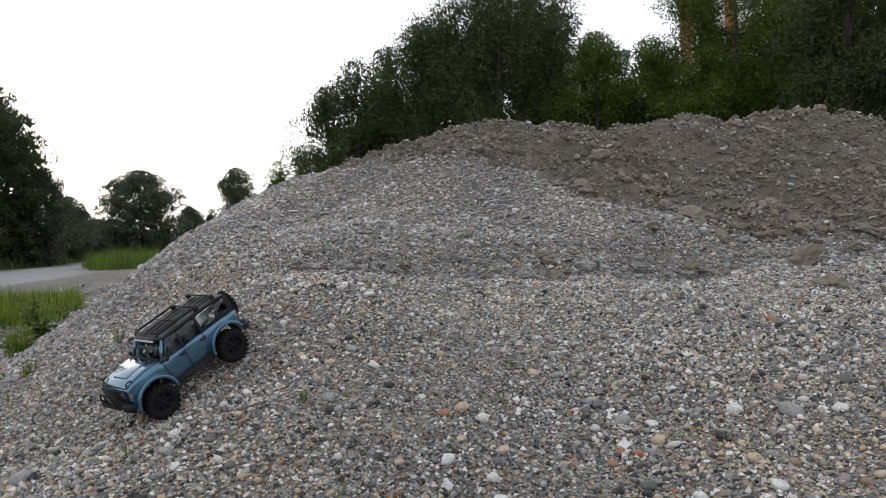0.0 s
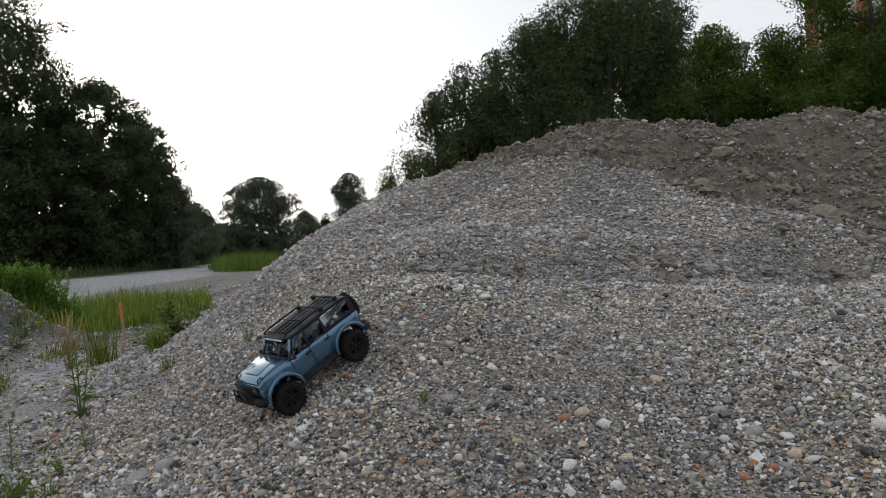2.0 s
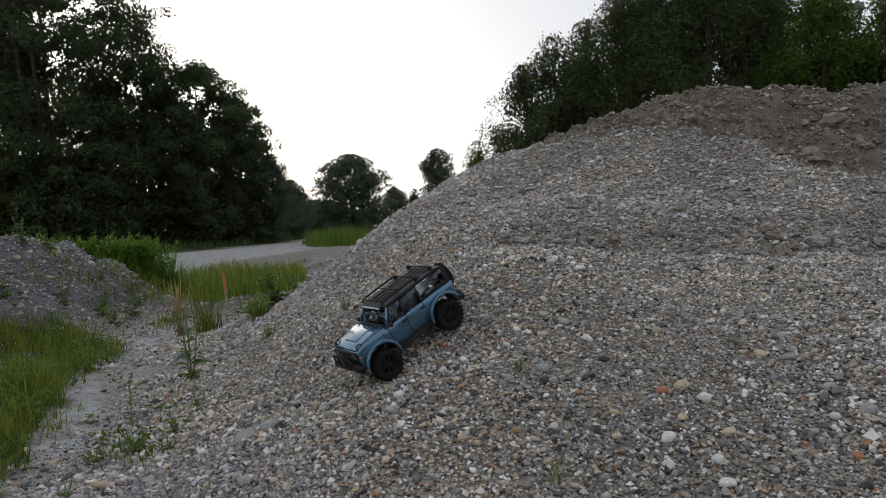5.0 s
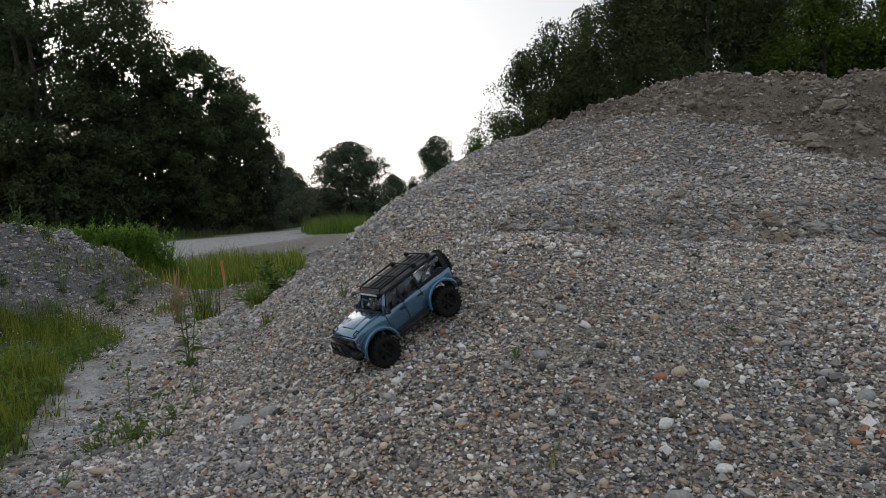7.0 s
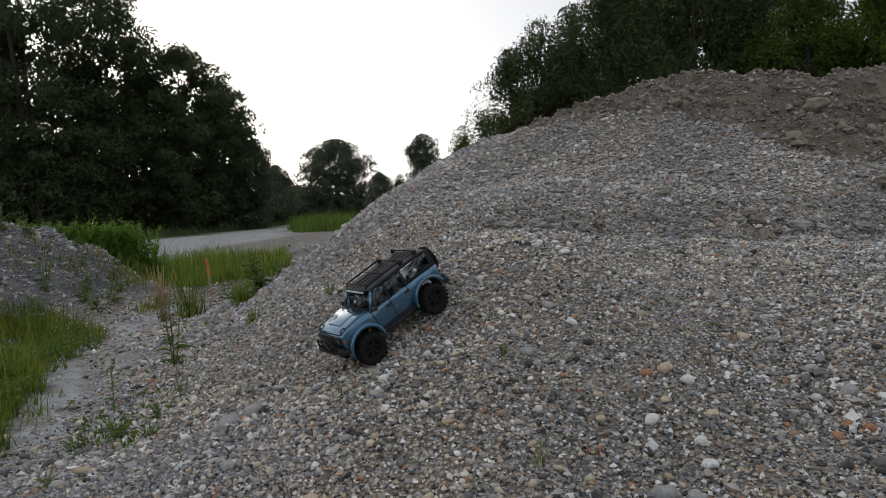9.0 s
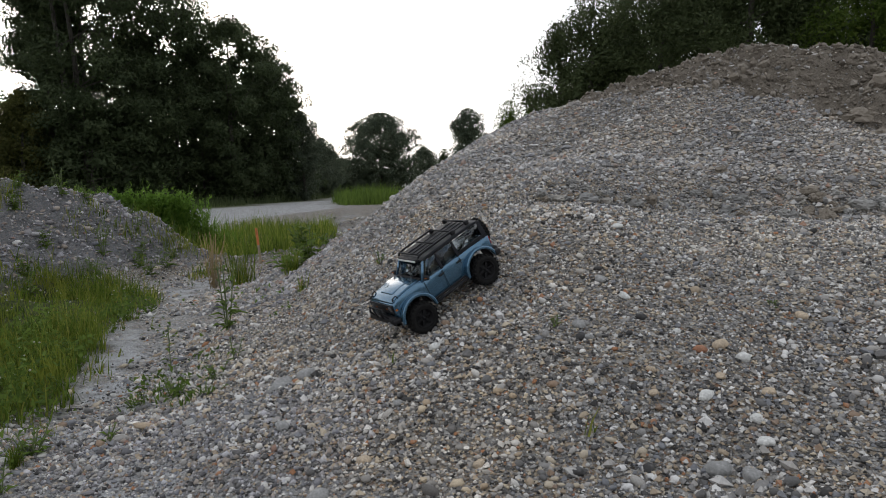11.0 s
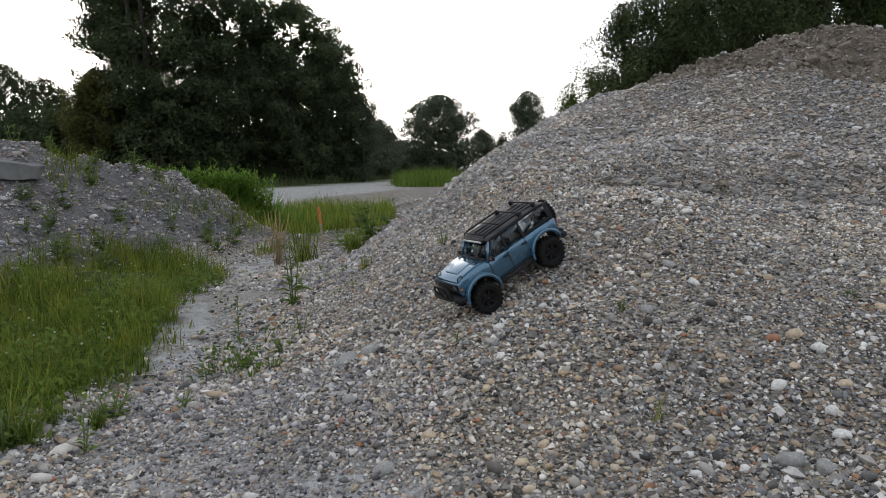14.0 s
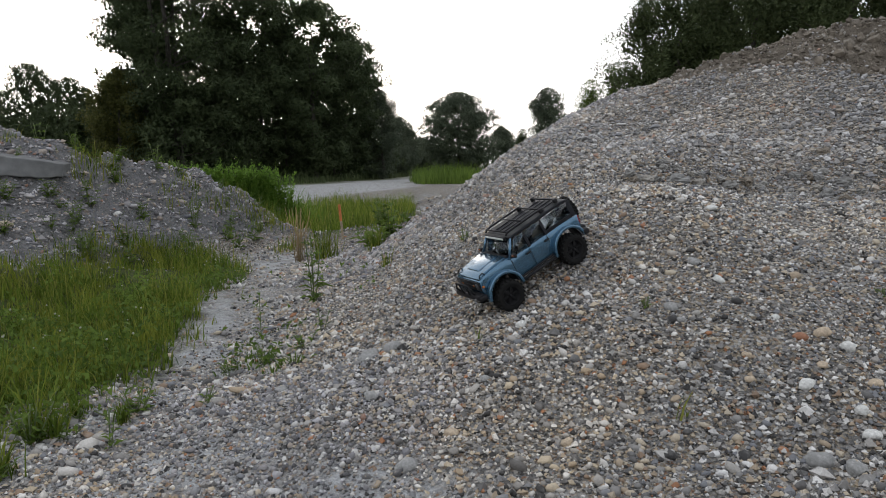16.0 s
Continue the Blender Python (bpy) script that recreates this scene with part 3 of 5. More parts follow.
for name, deg, dist, tall, wide, low, count, leaf, look_key, widest in TREES:
    if deg > 26 and dist < 70:  # the belt beyond the track
        k = 1.75 if dist < 39 else 1.3
        dist, tall, wide, low, leaf = dist * k, 0.75 + (tall - 0.75) * k, wide * k, low * k, leaf * k * 0.86
    tx, ty = polar(deg, dist)
    if name not in ("wood_tree", "undergrowth"):
        count, leaf = int(count * 1.5), leaf * 0.92
    distant, belt = name == "round_tree", wide > 8.7
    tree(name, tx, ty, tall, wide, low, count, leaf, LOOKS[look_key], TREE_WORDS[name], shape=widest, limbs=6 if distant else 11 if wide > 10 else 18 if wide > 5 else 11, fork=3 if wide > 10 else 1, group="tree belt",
         fill=0.25 if distant else 0.03 if tall > 16 else 0.08 if belt else 0.12 if name == "acacia_tree" else 0.2, clump=1.0 if distant else 0.8 if tall > 16 else 0.9 if belt else 1.12 if name == "poplar_tree" else 0.75 if name == "spruce_tree" else 1.0, thick=1.3 if distant else 0.6 if tall > 16 else 0.42 if belt else 0.6 if name == "acacia_tree" else 0.46,
         rise={"poplar_tree": 0.55, "spruce_tree": 0.9, "pine_tree": 0.3, "black_poplar": 0.05}.get(name, 0.3))

# ---- grass ----
def blades(x, y, tall, wide, lean=0.45):
    n = len(x)
    z = height(x, y) - 0.01
    a = rng.uniform(0, 2 * np.pi, n)
    h = tall * (0.35 + 1.0 * rng.uniform(0, 1, n) ** 1.6)
    side = np.stack([np.cos(a), np.sin(a), np.zeros(n)], 1) * (wide * rng.uniform(0.6, 1.4, n))[:, None]
    b = rng.uniform(0, 2 * np.pi, n)
    off = np.stack([np.cos(b), np.sin(b), np.zeros(n)], 1) * (h * lean * rng.uniform(0.1, 1.3, n))[:, None]
    p = np.stack([x, y, z], 1)
    up = np.stack([np.zeros(n), np.zeros(n), h], 1)
    v = np.stack([p - side, p + side, p + up * 0.6 + off * 0.35 + side * 0.7, p + up * 0.6 + off * 0.35 - side * 0.7, p + up + off + side * 0.08, p + up + off - side * 0.08], 1).reshape(-1, 3)
    k = np.arange(n)[:, None] * 6
    f = np.concatenate([k + np.array([0, 1, 2, 3]), k + np.array([3, 2, 4, 5])])
    return v, f


def scatter(x0, x1, y0, y1, count, keep):
    x, y = rng.uniform(x0, x1, count), rng.uniform(y0, y1, count)
    ok = rng.uniform(size=count) < keep(x, y)
    return x[ok], y[ok]


def grass(name, label, area, count, keep, tall, wide, material=M_GRASS):
    x, y = scatter(*area, count, keep)
    v, f = blades(x, y, tall * (0.75 + 0.3 * vnoise(x, y, 1.6, 21) + 0.3 * vnoise(x, y, 6.5, 56)), wide)
    tagged(new(name, fast_mesh(name, v, f, material, False)), label, "grass", kind="stuff")


def sward(x, y):
    """How thick the grass beside the track stands."""
    return turf_at(x, y) * smooth01(0.62 + 0.6 * vnoise(x, y, 2.3, 22) + 0.45 * vnoise(x, y, 9, 30))


grass("grass", "long green grass beside the silt track", (-6.4, -2.0, 1.2, 5.2), 62000, sward, 0.15, 0.003)
grass("grass", "tall yellowing grass standing over the shorter sward", (-6.4, -2.2, 1.4, 5.2), 20000, lambda x, y: sward(x, y) * smooth01(vnoise(x, y, 1.9, 43) * 1.6 + 0.35), 0.27, 0.0021)
grass("grass", "thin scattered grass where the turf meets the stones", (-3.4, -1.95, 0.8, 4.6), 9000, lambda x, y: smooth01(turf_at(x - 0.28, y + 0.12) - turf_at(x, y) * 0.6 + 0.25 * (y < 1.7)) * smooth01(vnoise(x, y, 6.5, 44) * 2.4 - 0.75), 0.1, 0.003)
grass("grass", "light green meadow grass behind the stake", (-10.5, -3.2, 6.6, 14.5), 42000, lambda x, y: turf_at(x, y) * smooth01(0.8 + 0.6 * vnoise(x, y, 1.9, 58)), 0.3, 0.0045, M_MEADOW)
grass("grass", "tall grass in the bend of the far track", (-23, -8, 27.0, 46.0), 26000, lambda x, y: smooth01((x + 15.6 + 0.5 * (y - 31.5) + 0.5 * vnoise(x, y, 0.9, 23)) / 0.6) * smooth01((-11.0 - 0.5 * (y - 31.5) - x) / 1.0) * smooth01((y - 28.5 + vnoise(x, y, 0.7, 24)) / 1.5), 0.8, 0.018, M_WEED)
# the dark poplar-leaf colour puts the trees' shade into this grass
grass("grass", "rough grass, coloured darker for tree shade, below the dark tree belt", (-58, -17, 14.0, 62.0), 34000, lambda x, y: smooth01((road_mid(y) - road_half(y) - x) / 0.8) * smooth01((x - road_mid(y) + road_half(y) + 11) / 4), 0.6, 0.022, M_POPLAR)
x, y = scatter(-3.7, -1.85, 0.7, 4.3, 60000, lambda x, y: smooth01(np.maximum(turf_at(x - 0.25, y + 0.3), 0.9 * np.exp(-((x + 1.98 + 0.2 * (y - 2.4)) / 0.22) ** 2 - ((y - 2.42) / 0.38) ** 2)) - 0.3 + 0.7 * vnoise(x, y, 5, 28)) * 0.4)
x2, y2 = scatter(-5.6, -2.3, 1.3, 4.8, 16000, lambda x, y: turf_at(x, y) * smooth01(1.8 * vnoise(x, y, 3.3, 62) + 0.5 * vnoise(x, y, 11, 63) - 0.2))
x, y = np.concatenate([x, x2]), np.concatenate([y, y2])
v, f = leaves(np.stack([x, y, height(x, y) + np.where(x < -2.6, 0.12, 0.07) * rng.uniform(0.1, 1, len(x)) * (1 + vnoise(x, y, 4, 29))], 1), 0.026, -0.2)
tagged(new("weed_carpet", fast_mesh("weed_carpet", v, f, M_WEED, False)), "low leafy weeds along the grass edge", "weeds", kind="stuff")
k = 420
s, q = rng.uniform(0, 1, k), rng.normal(0, 0.2, k)
bx, by = -7.25 + 1.35 * s + q * 0.6, 6.45 + 1.2 * s + q * 0.6
top = (np.interp(s, [0, 0.25, 0.6, 0.8, 1], [0.98, 1.04, 1.0, 0.92, 0.9]) - height(bx, by)) * (0.86 + 0.16 * vnoise(bx, by, 3.4, 41) + rng.normal(0, 0.07, k)) * np.exp(-(q / 0.5) ** 2)
n = 60
up = np.tile(np.linspace(0.05, 1, n), k)
turn = rng.uniform(0, 2 * np.pi, k * n)
swing = np.repeat(rng.normal(0, 0.07, (k, 2)), n, 0) * up[:, None] ** 2
d = np.stack([np.cos(turn), np.sin(turn), rng.uniform(0.3, 1.5, k * n)], 1)
away = (0.012 + 0.045 * (1 - up))[:, None]
pts = np.stack([np.repeat(bx, n), np.repeat(by, n), np.repeat(height(bx, by), n) + np.repeat(top, n) * up], 1) + d * away
pts[:, :2] += swing
v, f = sprays(pts, d, np.array([0, 0, 1.0]) + 0.4 * rng.normal(size=d.shape), 0.062 * (1.15 - 0.5 * up) * rng.uniform(0.7, 1.2, k * n))
tagged(new("weed_thicket", fast_mesh("weed_thicket", v, f, M_BUSH, False)), "thicket of tall leafy green weeds behind the bank crest", "weeds", kind="stuff")
grass("grass", "tall grass standing in the weed thicket", (-7.4, -5.5, 6.3, 8.3), 7000, lambda x, y: smooth01(1.2 - ((x + 7.25 - 1.0 * (y - 6.45)) / 0.3) ** 2), 0.72, 0.005, M_BUSH)
grass("grass", "sparse weeds on the gravel bank", (-7.2, -4.0, 2.6, 7.4), 22000, lambda x, y: smooth01(vnoise(x, y, 2.6, 25) * 2.0 - 0.7 + 0.9 * vnoise(x, y, 9, 27) + 0.95 * smooth01((0.42 - heap_shape(x, y)) / 0.25)), 0.19, 0.0035, M_GRASS)
grass("grass", "low weeds where the heap meets the track", (-2.6, -1.3, 1.5, 3.2), 6000, lambda x, y: smooth01(1.1 - ((x + 1.95 + 0.25 * (y - 2.4)) / 0.3) ** 2 - ((y - 2.35) / 0.45) ** 2) * smooth01(0.2 + vnoise(x, y, 7, 26)), 0.06, 0.004, M_WEED)

# ---- loose gravel ----
PHI = (1 + 5 ** 0.5) / 2
ICO = np.array([(-1, PHI, 0), (1, PHI, 0), (-1, -PHI, 0), (1, -PHI, 0), (0, -1, PHI), (0, 1, PHI), (0, -1, -PHI), (0, 1, -PHI), (PHI, 0, -1), (PHI, 0, 1), (-PHI, 0, -1), (-PHI, 0, 1)]) / 1.902
ICO_F = np.array([(0, 11, 5), (0, 5, 1), (0, 1, 7), (0, 7, 10), (0, 10, 11), (1, 5, 9), (5, 11, 4), (11, 10, 2), (10, 7, 6), (7, 1, 8),
                  (3, 9, 4), (3, 4, 2), (3, 2, 6), (3, 6, 8), (3, 8, 9), (4, 9, 5), (2, 4, 11), (6, 2, 10), (8, 6, 7), (9, 8, 1)])


OCT = np.array([(1, 0, 0), (0, 1, 0), (-1, 0, 0), (0, -1, 0), (0, 0, 1), (0, 0, -1)]) * 1.18
OCT_F = np.array([(0, 1, 4), (1, 2, 4), (2, 3, 4), (3, 0, 4), (1, 0, 5), (2, 1, 5), (3, 2, 5), (0, 3, 5)])


def pebbles(name, label, x, y, radius, material, rough=0.16, flat=0.62, smooth=True, sink=0.25, chip=False):
    """Rounded pebbles, or angular chips with fewer faces."""
    n = len(x)
    form, form_f = (OCT, OCT_F) if chip else (ICO, ICO_F)
    k = len(form)
    unit = form[None] * (1 + rng.uniform(-rough, rough, (n, k, 1))) + (rng.uniform(-0.2, 0.2, (n, k, 3)) if chip else 0)
    axes = np.stack([rng.uniform(0.8, 1.5, n), rng.uniform(0.75, 1.1, n), rng.uniform(flat * 0.75, flat * 1.35, n)], 1)
    v = unit * (axes * radius[:, None])[:, None, :]
    a, t = rng.uniform(0, 2 * np.pi, n), rng.normal(0, 0.35, n)
    ct, st = np.cos(t)[:, None], np.sin(t)[:, None]
    v = np.stack([v[..., 0] * ct - v[..., 2] * st, v[..., 1], v[..., 0] * st + v[..., 2] * ct], -1)
    ca, sa = np.cos(a)[:, None], np.sin(a)[:, None]
    v = np.stack([v[..., 0] * ca - v[..., 1] * sa, v[..., 0] * sa + v[..., 1] * ca, v[..., 2]], -1)
    v += np.stack([x, y, height(x, y) + radius * (flat - sink) * 0.6], 1)[:, None, :]
    f = (np.arange(n)[:, None, None] * k + form_f[None]).reshape(-1, 3)
    return tagged(new(name, fast_mesh(name, v.reshape(-1, 3), f, material, smooth)), label, "gravel", kind="stuff")


def strip(x, y):
    """The washed silt strip along the turf."""
    mid = np.interp(y, [1.9, 2.23, 2.42, 2.69, 2.99, 3.35, 3.85, 4.68, 5.42], [-2.16, -2.4, -2.5, -2.69, -2.88, -3.08, -3.33, -3.72, -4.09])
    return np.exp(-((x - mid - 0.05 * vnoise(x, y, 3.1, 49)) / (0.13 + 0.04 * vnoise(x, y, 2.0, 50))) ** 2) * smooth01((y - 1.75) / 0.3) * smooth01((5.6 - y) / 0.5)


def bare(x, y):
    return (1 - turf_at(x, y)) * (1 - 0.9 * strip(x, y)) * (1 - 0.93 * soil_at(x, y)) * (1 - 0.45 * smooth01((0.15 - heap_shape(x, y)) / 0.06))


def in_front(x, y):
    """The stretch of the heap that faces the track."""
    return bare(x, y) * (x < 0.68 * y + 0.35)


x, y = scatter(-2.5, 2.8, 1.0, 3.9, 125000, in_front)
pale = rng.uniform(size=len(x)) < 0.85 * smooth01((y - 2.6 + 0.3 * vnoise(x, y, 1.8, 60)) / 0.5) * smooth01((x + 0.5) / 0.5)
size = 0.0043 * np.exp(rng.normal(0, 0.35, len(x))) * (1 + 0.22 * vnoise(x, y, 2.6, 45))
pebbles("gravel", "fine grey and white gravel chips on the heap", x[~pale], y[~pale], size[~pale], M_PEBBLE, 0.18, 0.85, False, 0.15, True)
pebbles("gravel", "pale fine gravel on the flat shelf of the heap", x[pale], y[pale], size[pale], M_SHELF, 0.18, 0.8, False, 0.15, True)
x, y = scatter(-2.5, 2.8, 1.0, 3.9, 15500, lambda x, y: in_front(x, y) * smooth01(0.7 + 0.6 * vnoise(x, y, 1.7, 31) + 0.4 * vnoise(x, y, 6, 46)))
half = len(x) // 2
size = 0.0068 * np.exp(np.clip(rng.normal(0, 0.42, len(x)), -1, 0.9))
pebbles("gravel", "mixed grey, white and tan river pebbles on the heap", x[:half], y[:half], size[:half], M_PEBBLE, 0.22, 0.66)
pebbles("gravel", "broken grey and tan stones on the heap", x[half:], y[half:], size[half:], M_PEBBLE, 0.34, 0.6, True)
x, y = scatter(-0.7, 2.6, 1.1, 2.9, 1700, lambda x, y: in_front(x, y) * smooth01((3.0 - y) / 0.8) * smooth01(0.6 + vnoise(x, y, 2.2, 37)))
pebbles("gravel", "rounded river stones among the gravel", x, y, 0.0125 * np.exp(np.clip(rng.normal(0, 0.22, len(x)), -1, 0.6)), M_PEBBLE, 0.2, 0.66)
x, y = scatter(-3.6, 3.6, 3.8, 6.3, 57000, in_front)
pebbles("gravel", "grey gravel chips on the upper heap", x, y, 0.0066 * np.exp(np.clip(rng.normal(0, 0.42, len(x)), -1, 0.9)), M_UPPER, 0.2, 0.8, False, 0.15, True)
x, y = scatter(-3.6, 3.6, 3.8, 6.3, 5200, in_front)
pebbles("gravel", "grey river pebbles on the upper heap", x, y, 0.0115 * np.exp(np.clip(rng.normal(0, 0.38, len(x)), -1, 0.9)), M_UPPER, 0.26, 0.62, False)
x, y = scatter(-7.4, -2.2, 1.0, 7.6, 42000, lambda x, y: (1 - 0.8 * turf_at(x, y)) * smooth01((heap_shape(x, y) - 0.1) * 4))
pebbles("gravel", "grey gravel on the bank beside the track", x, y, 0.0088 * np.exp(np.clip(rng.normal(0, 0.45, len(x)), -1, 0.9)), M_BANK, 0.22, 0.75, False, 0.2, True)
x, y = scatter(-7.2, -4.0, 2.6, 7.2, 2600, lambda x, y: (1 - turf_at(x, y)) * smooth01((heap_shape(x, y) - 0.14) * 4) * smooth01(0.5 + vnoise(x, y, 2.0, 47)))
pebbles("gravel", "pale broken stones on the bank", x, y, 0.015 * np.exp(np.clip(rng.normal(0, 0.45, len(x)), -1, 1.1)), M_BANK, 0.34, 0.6, True, 0.3)
x, y = scatter(-4.6, -1.8, 0.9, 6.4, 26000, lambda x, y: (1 - turf_at(x, y)) * (1 - 0.9 * strip(x, y)) * smooth01((0.24 - heap_shape(x, y)) / 0.08) * smooth01(0.55 + vnoise(x, y, 2.4, 35) + 0.6 * vnoise(x, y, 7, 36)))
pebbles("gravel", "grey gravel strewn over the pale silt track", x, y, 0.0062 * np.exp(np.clip(rng.normal(0, 0.5, len(x)), -1, 1.1)), M_PEBBLE, 0.2, 0.75, True, 0.2, True)
x, y = scatter(-9.5, -2.6, 6.3, 16, 9000, lambda x, y: (1 - turf_at(x, y)) * smooth01(1.6 - ((x + 0.42 * y) / (0.5 + 0.08 * y)) ** 2) * smooth01(0.5 + vnoise(x, y, 1.8, 57)))
pebbles("gravel", "grey gravel on the sandy ledges beside the meadow", x, y, 0.013 * np.exp(np.clip(rng.normal(0, 0.45, len(x)), -1, 1.0)), M_PEBBLE, 0.2, 0.7, False, 0.2, True)
x, y = scatter(-2.4, -1.75, 1.0, 2.2, 130, lambda x, y: 1 - 0.7 * turf_at(x, y))
pebbles("gravel", "flat grey stones lying in the silt", x, y, 0.016 * np.exp(np.clip(rng.normal(0, 0.4, len(x)), -1, 0.8)), M_PEBBLE, 0.28, 0.5, True, 0.25)
x, y = scatter(-2.45, -0.9, 0.95, 2.2, 16000, lambda x, y: bare(x, y) * smooth01((0.3 - heap_shape(x, y)) / 0.1) * smooth01(0.7 + 0.6 * vnoise(x, y, 4, 64)))
pebbles("gravel", "fine grey gravel in the stony end of the track", x, y, 0.0045 * np.exp(rng.normal(0, 0.4, len(x))), M_BANK, 0.18, 0.8, True, 0.15, True)
x, y = scatter(-2.8, 5.4, 3.6, 7.6, 35000, soil_at)
pebbles("clods", "crumbly brown earth on the ridge", x, y, 0.0085 * np.exp(np.clip(rng.normal(0, 0.4, len(x)), -1, 0.7)), M_CLOD, 0.25, 0.95, False, 0.3, True)
x, y = scatter(-2.8, 5.4, 3.6, 7.6, 15000, lambda x, y: soil_at(x, y) * smooth01(0.45 + vnoise(x, y, 2.1, 38) + 0.5 * vnoise(x, y, 7, 48)))
pebbles("clods", "rough broken earth lumps on the ridge", x, y, 0.0125 * np.exp(np.clip(rng.normal(0, 0.5, len(x)), -1, 1.1)), M_CLOD, 0.34, 0.95, False, 0.25)
x, y = scatter(-2.8, 5.4, 3.6, 7.6, 900, soil_at)
pebbles("gravel", "pale pebbles lying in the earth", x, y, 0.012 * np.exp(np.clip(rng.normal(0, 0.4, len(x)), -1, 0.8)), M_UPPER, 0.28, 0.6, False, 0.25)
x, y = scatter(-3.0, 5.0, -3.0, 5.0, 4000, lambda x, y: bare(x, y) * np.clip((y < 1.05) + (x > 0.68 * y + 0.35), 0, 1))
pebbles("gravel", "grey river gravel round the heap", x, y, 0.0085 * np.exp(np.clip(rng.normal(0, 0.4, len(x)), -1, 0.9)), M_PEBBLE, 0.15, 0.8, True, 0.2, True)

# ---- the model truck ----
M_PAINT = plain("blue_grey_paint", (0.06, 0.15, 0.24), 0.2, 0.65, 0.05, 90, 1.0)
M_BLACK = plain("black_plastic", (0.010, 0.010, 0.012), 0.55, 0.0, 0.12, 120, 0, 0, 0.3)
M_ROOF = plain("satin_black_hardtop", (0.007, 0.008, 0.012), 0.5, 0.0, 0.08, 140, 0, 0, 0.25)
M_TYRE = plain("tyre_rubber", (0.009, 0.009, 0.009), 0.85, 0.0, 0.3, 70, 0, 0.001, 0.2)
M_RIM = plain("dark_rim", (0.007, 0.007, 0.008), 0.6, 0.0, 0.1, 90, 0, 0, 0.2)
M_STEEL = plain("grey_steel", (0.30, 0.30, 0.31), 0.4, 0.9, 0.1, 90)
M_SEAT = plain("tan_seat", (0.36, 0.29, 0.21), 0.7, 0.0, 0.08, 60)
M_AMBER = plain("amber_lens", (0.40, 0.11, 0.02), 0.2, 0.0, 0.03, 60)
M_RED = plain("red_lens", (0.30, 0.012, 0.012), 0.2, 0.0, 0.03, 60)
M_GLARE = plain("white_glare", (0.80, 0.80, 0.78), 0.3, 0.0, 0.03, 60)


def glass_material():
    m, nt, b = graph("window_film")
    b.inputs["Base Color"].default_value = (0.75, 0.80, 0.82, 1)
    b.inputs["Roughness"].default_value = 0.04
    tr = nt.nodes.new("ShaderNodeBsdfTransparent")
    tr.inputs["Color"].default_value = (0.72, 0.76, 0.78, 1)
    gl = nt.nodes.new("ShaderNodeBsdfGlossy")
    gl.inputs["Roughness"].default_value = 0.05
    fr = nt.nodes.new("ShaderNodeFresnel")
    fr.inputs["IOR"].default_value = 1.45
    ms = nt.nodes.new("ShaderNodeMixShader")
    link(nt, fr.outputs[0], ms.inputs[0])
    link(nt, tr.outputs[0], ms.inputs[1])
    link(nt, gl.outputs[0], ms.inputs[2])
    link(nt, ms.outputs[0], nt.nodes["Material Output"].inputs["Surface"])
    return m


M_SMOKED = plain("smoked_lens", (0.08, 0.08, 0.085), 0.15, 0.0, 0.03, 60)
M_GLASS = glass_material()


def box(cx, cy, cz, sx, sy, sz, bevel=0.0015, turn=None, segments=2):
    bm = bmesh.new()
    bmesh.ops.create_cube(bm, size=1)
    bmesh.ops.scale(bm, vec=(sx, sy, sz), verts=bm.verts)
    if bevel:
        bmesh.ops.bevel(bm, geom=list(bm.edges), offset=min(bevel, 0.45 * min(sx, sy, sz)), segments=segments, affect="EDGES", profile=0.6)
    if turn:
        bmesh.ops.rotate(bm, verts=bm.verts, cent=(0, 0, 0), matrix=Euler([radians(a) for a in turn]).to_matrix())
    bmesh.ops.translate(bm, vec=(cx, cy, cz), verts=bm.verts)
    return bm


def rod(points, radius, sides=10):
    v, f = tube(points, [radius] * len(points), sides)
    bm = bmesh.new()
    vs = [bm.verts.new(p) for p in v]
    for q in f:
        bm.faces.new([vs[k] for k in q])
    bm.faces.new(vs[:sides][::-1])
    bm.faces.new(vs[-sides:])
    bmesh.ops.recalc_face_normals(bm, faces=bm.faces)
    return bm


def join(*bms):
    out = bmesh.new()
    for b in bms:
        me = bpy.data.meshes.new("tmp")
        b.to_mesh(me)
        b.free()
        out.from_mesh(me)
        bpy.data.meshes.remove(me)
    return out


def slab(outline, y0, y1, bevel=0.0, tuck=None):
    """An outline in x and z, drawn across from y0 to y1. tuck(x, z): scale of y there."""
    bm = bmesh.new()
    a = [bm.verts.new((x, y0 * (tuck(x, z) if tuck else 1), z)) for x, z in outline]
    b = [bm.verts.new((x, y1 * (tuck(x, z) if tuck else 1), z)) for x, z in outline]
    n = len(a)
    for k in range(n):
        bm.faces.new((a[k], a[(k + 1) % n], b[(k + 1) % n], b[k]))
    caps = [bm.faces.new(a[::-1]), bm.faces.new(b)]
    bmesh.ops.recalc_face_normals(bm, faces=bm.faces)
    if bevel:
        edges = [e for e in bm.edges if any(f in caps for f in e.link_faces)]
        bmesh.ops.bevel(bm, geom=edges, offset=bevel, segments=3, affect="EDGES", profile=0.6)
    bmesh.ops.triangulate(bm, faces=[f for f in bm.faces if len(f.verts) > 4])
    return bm


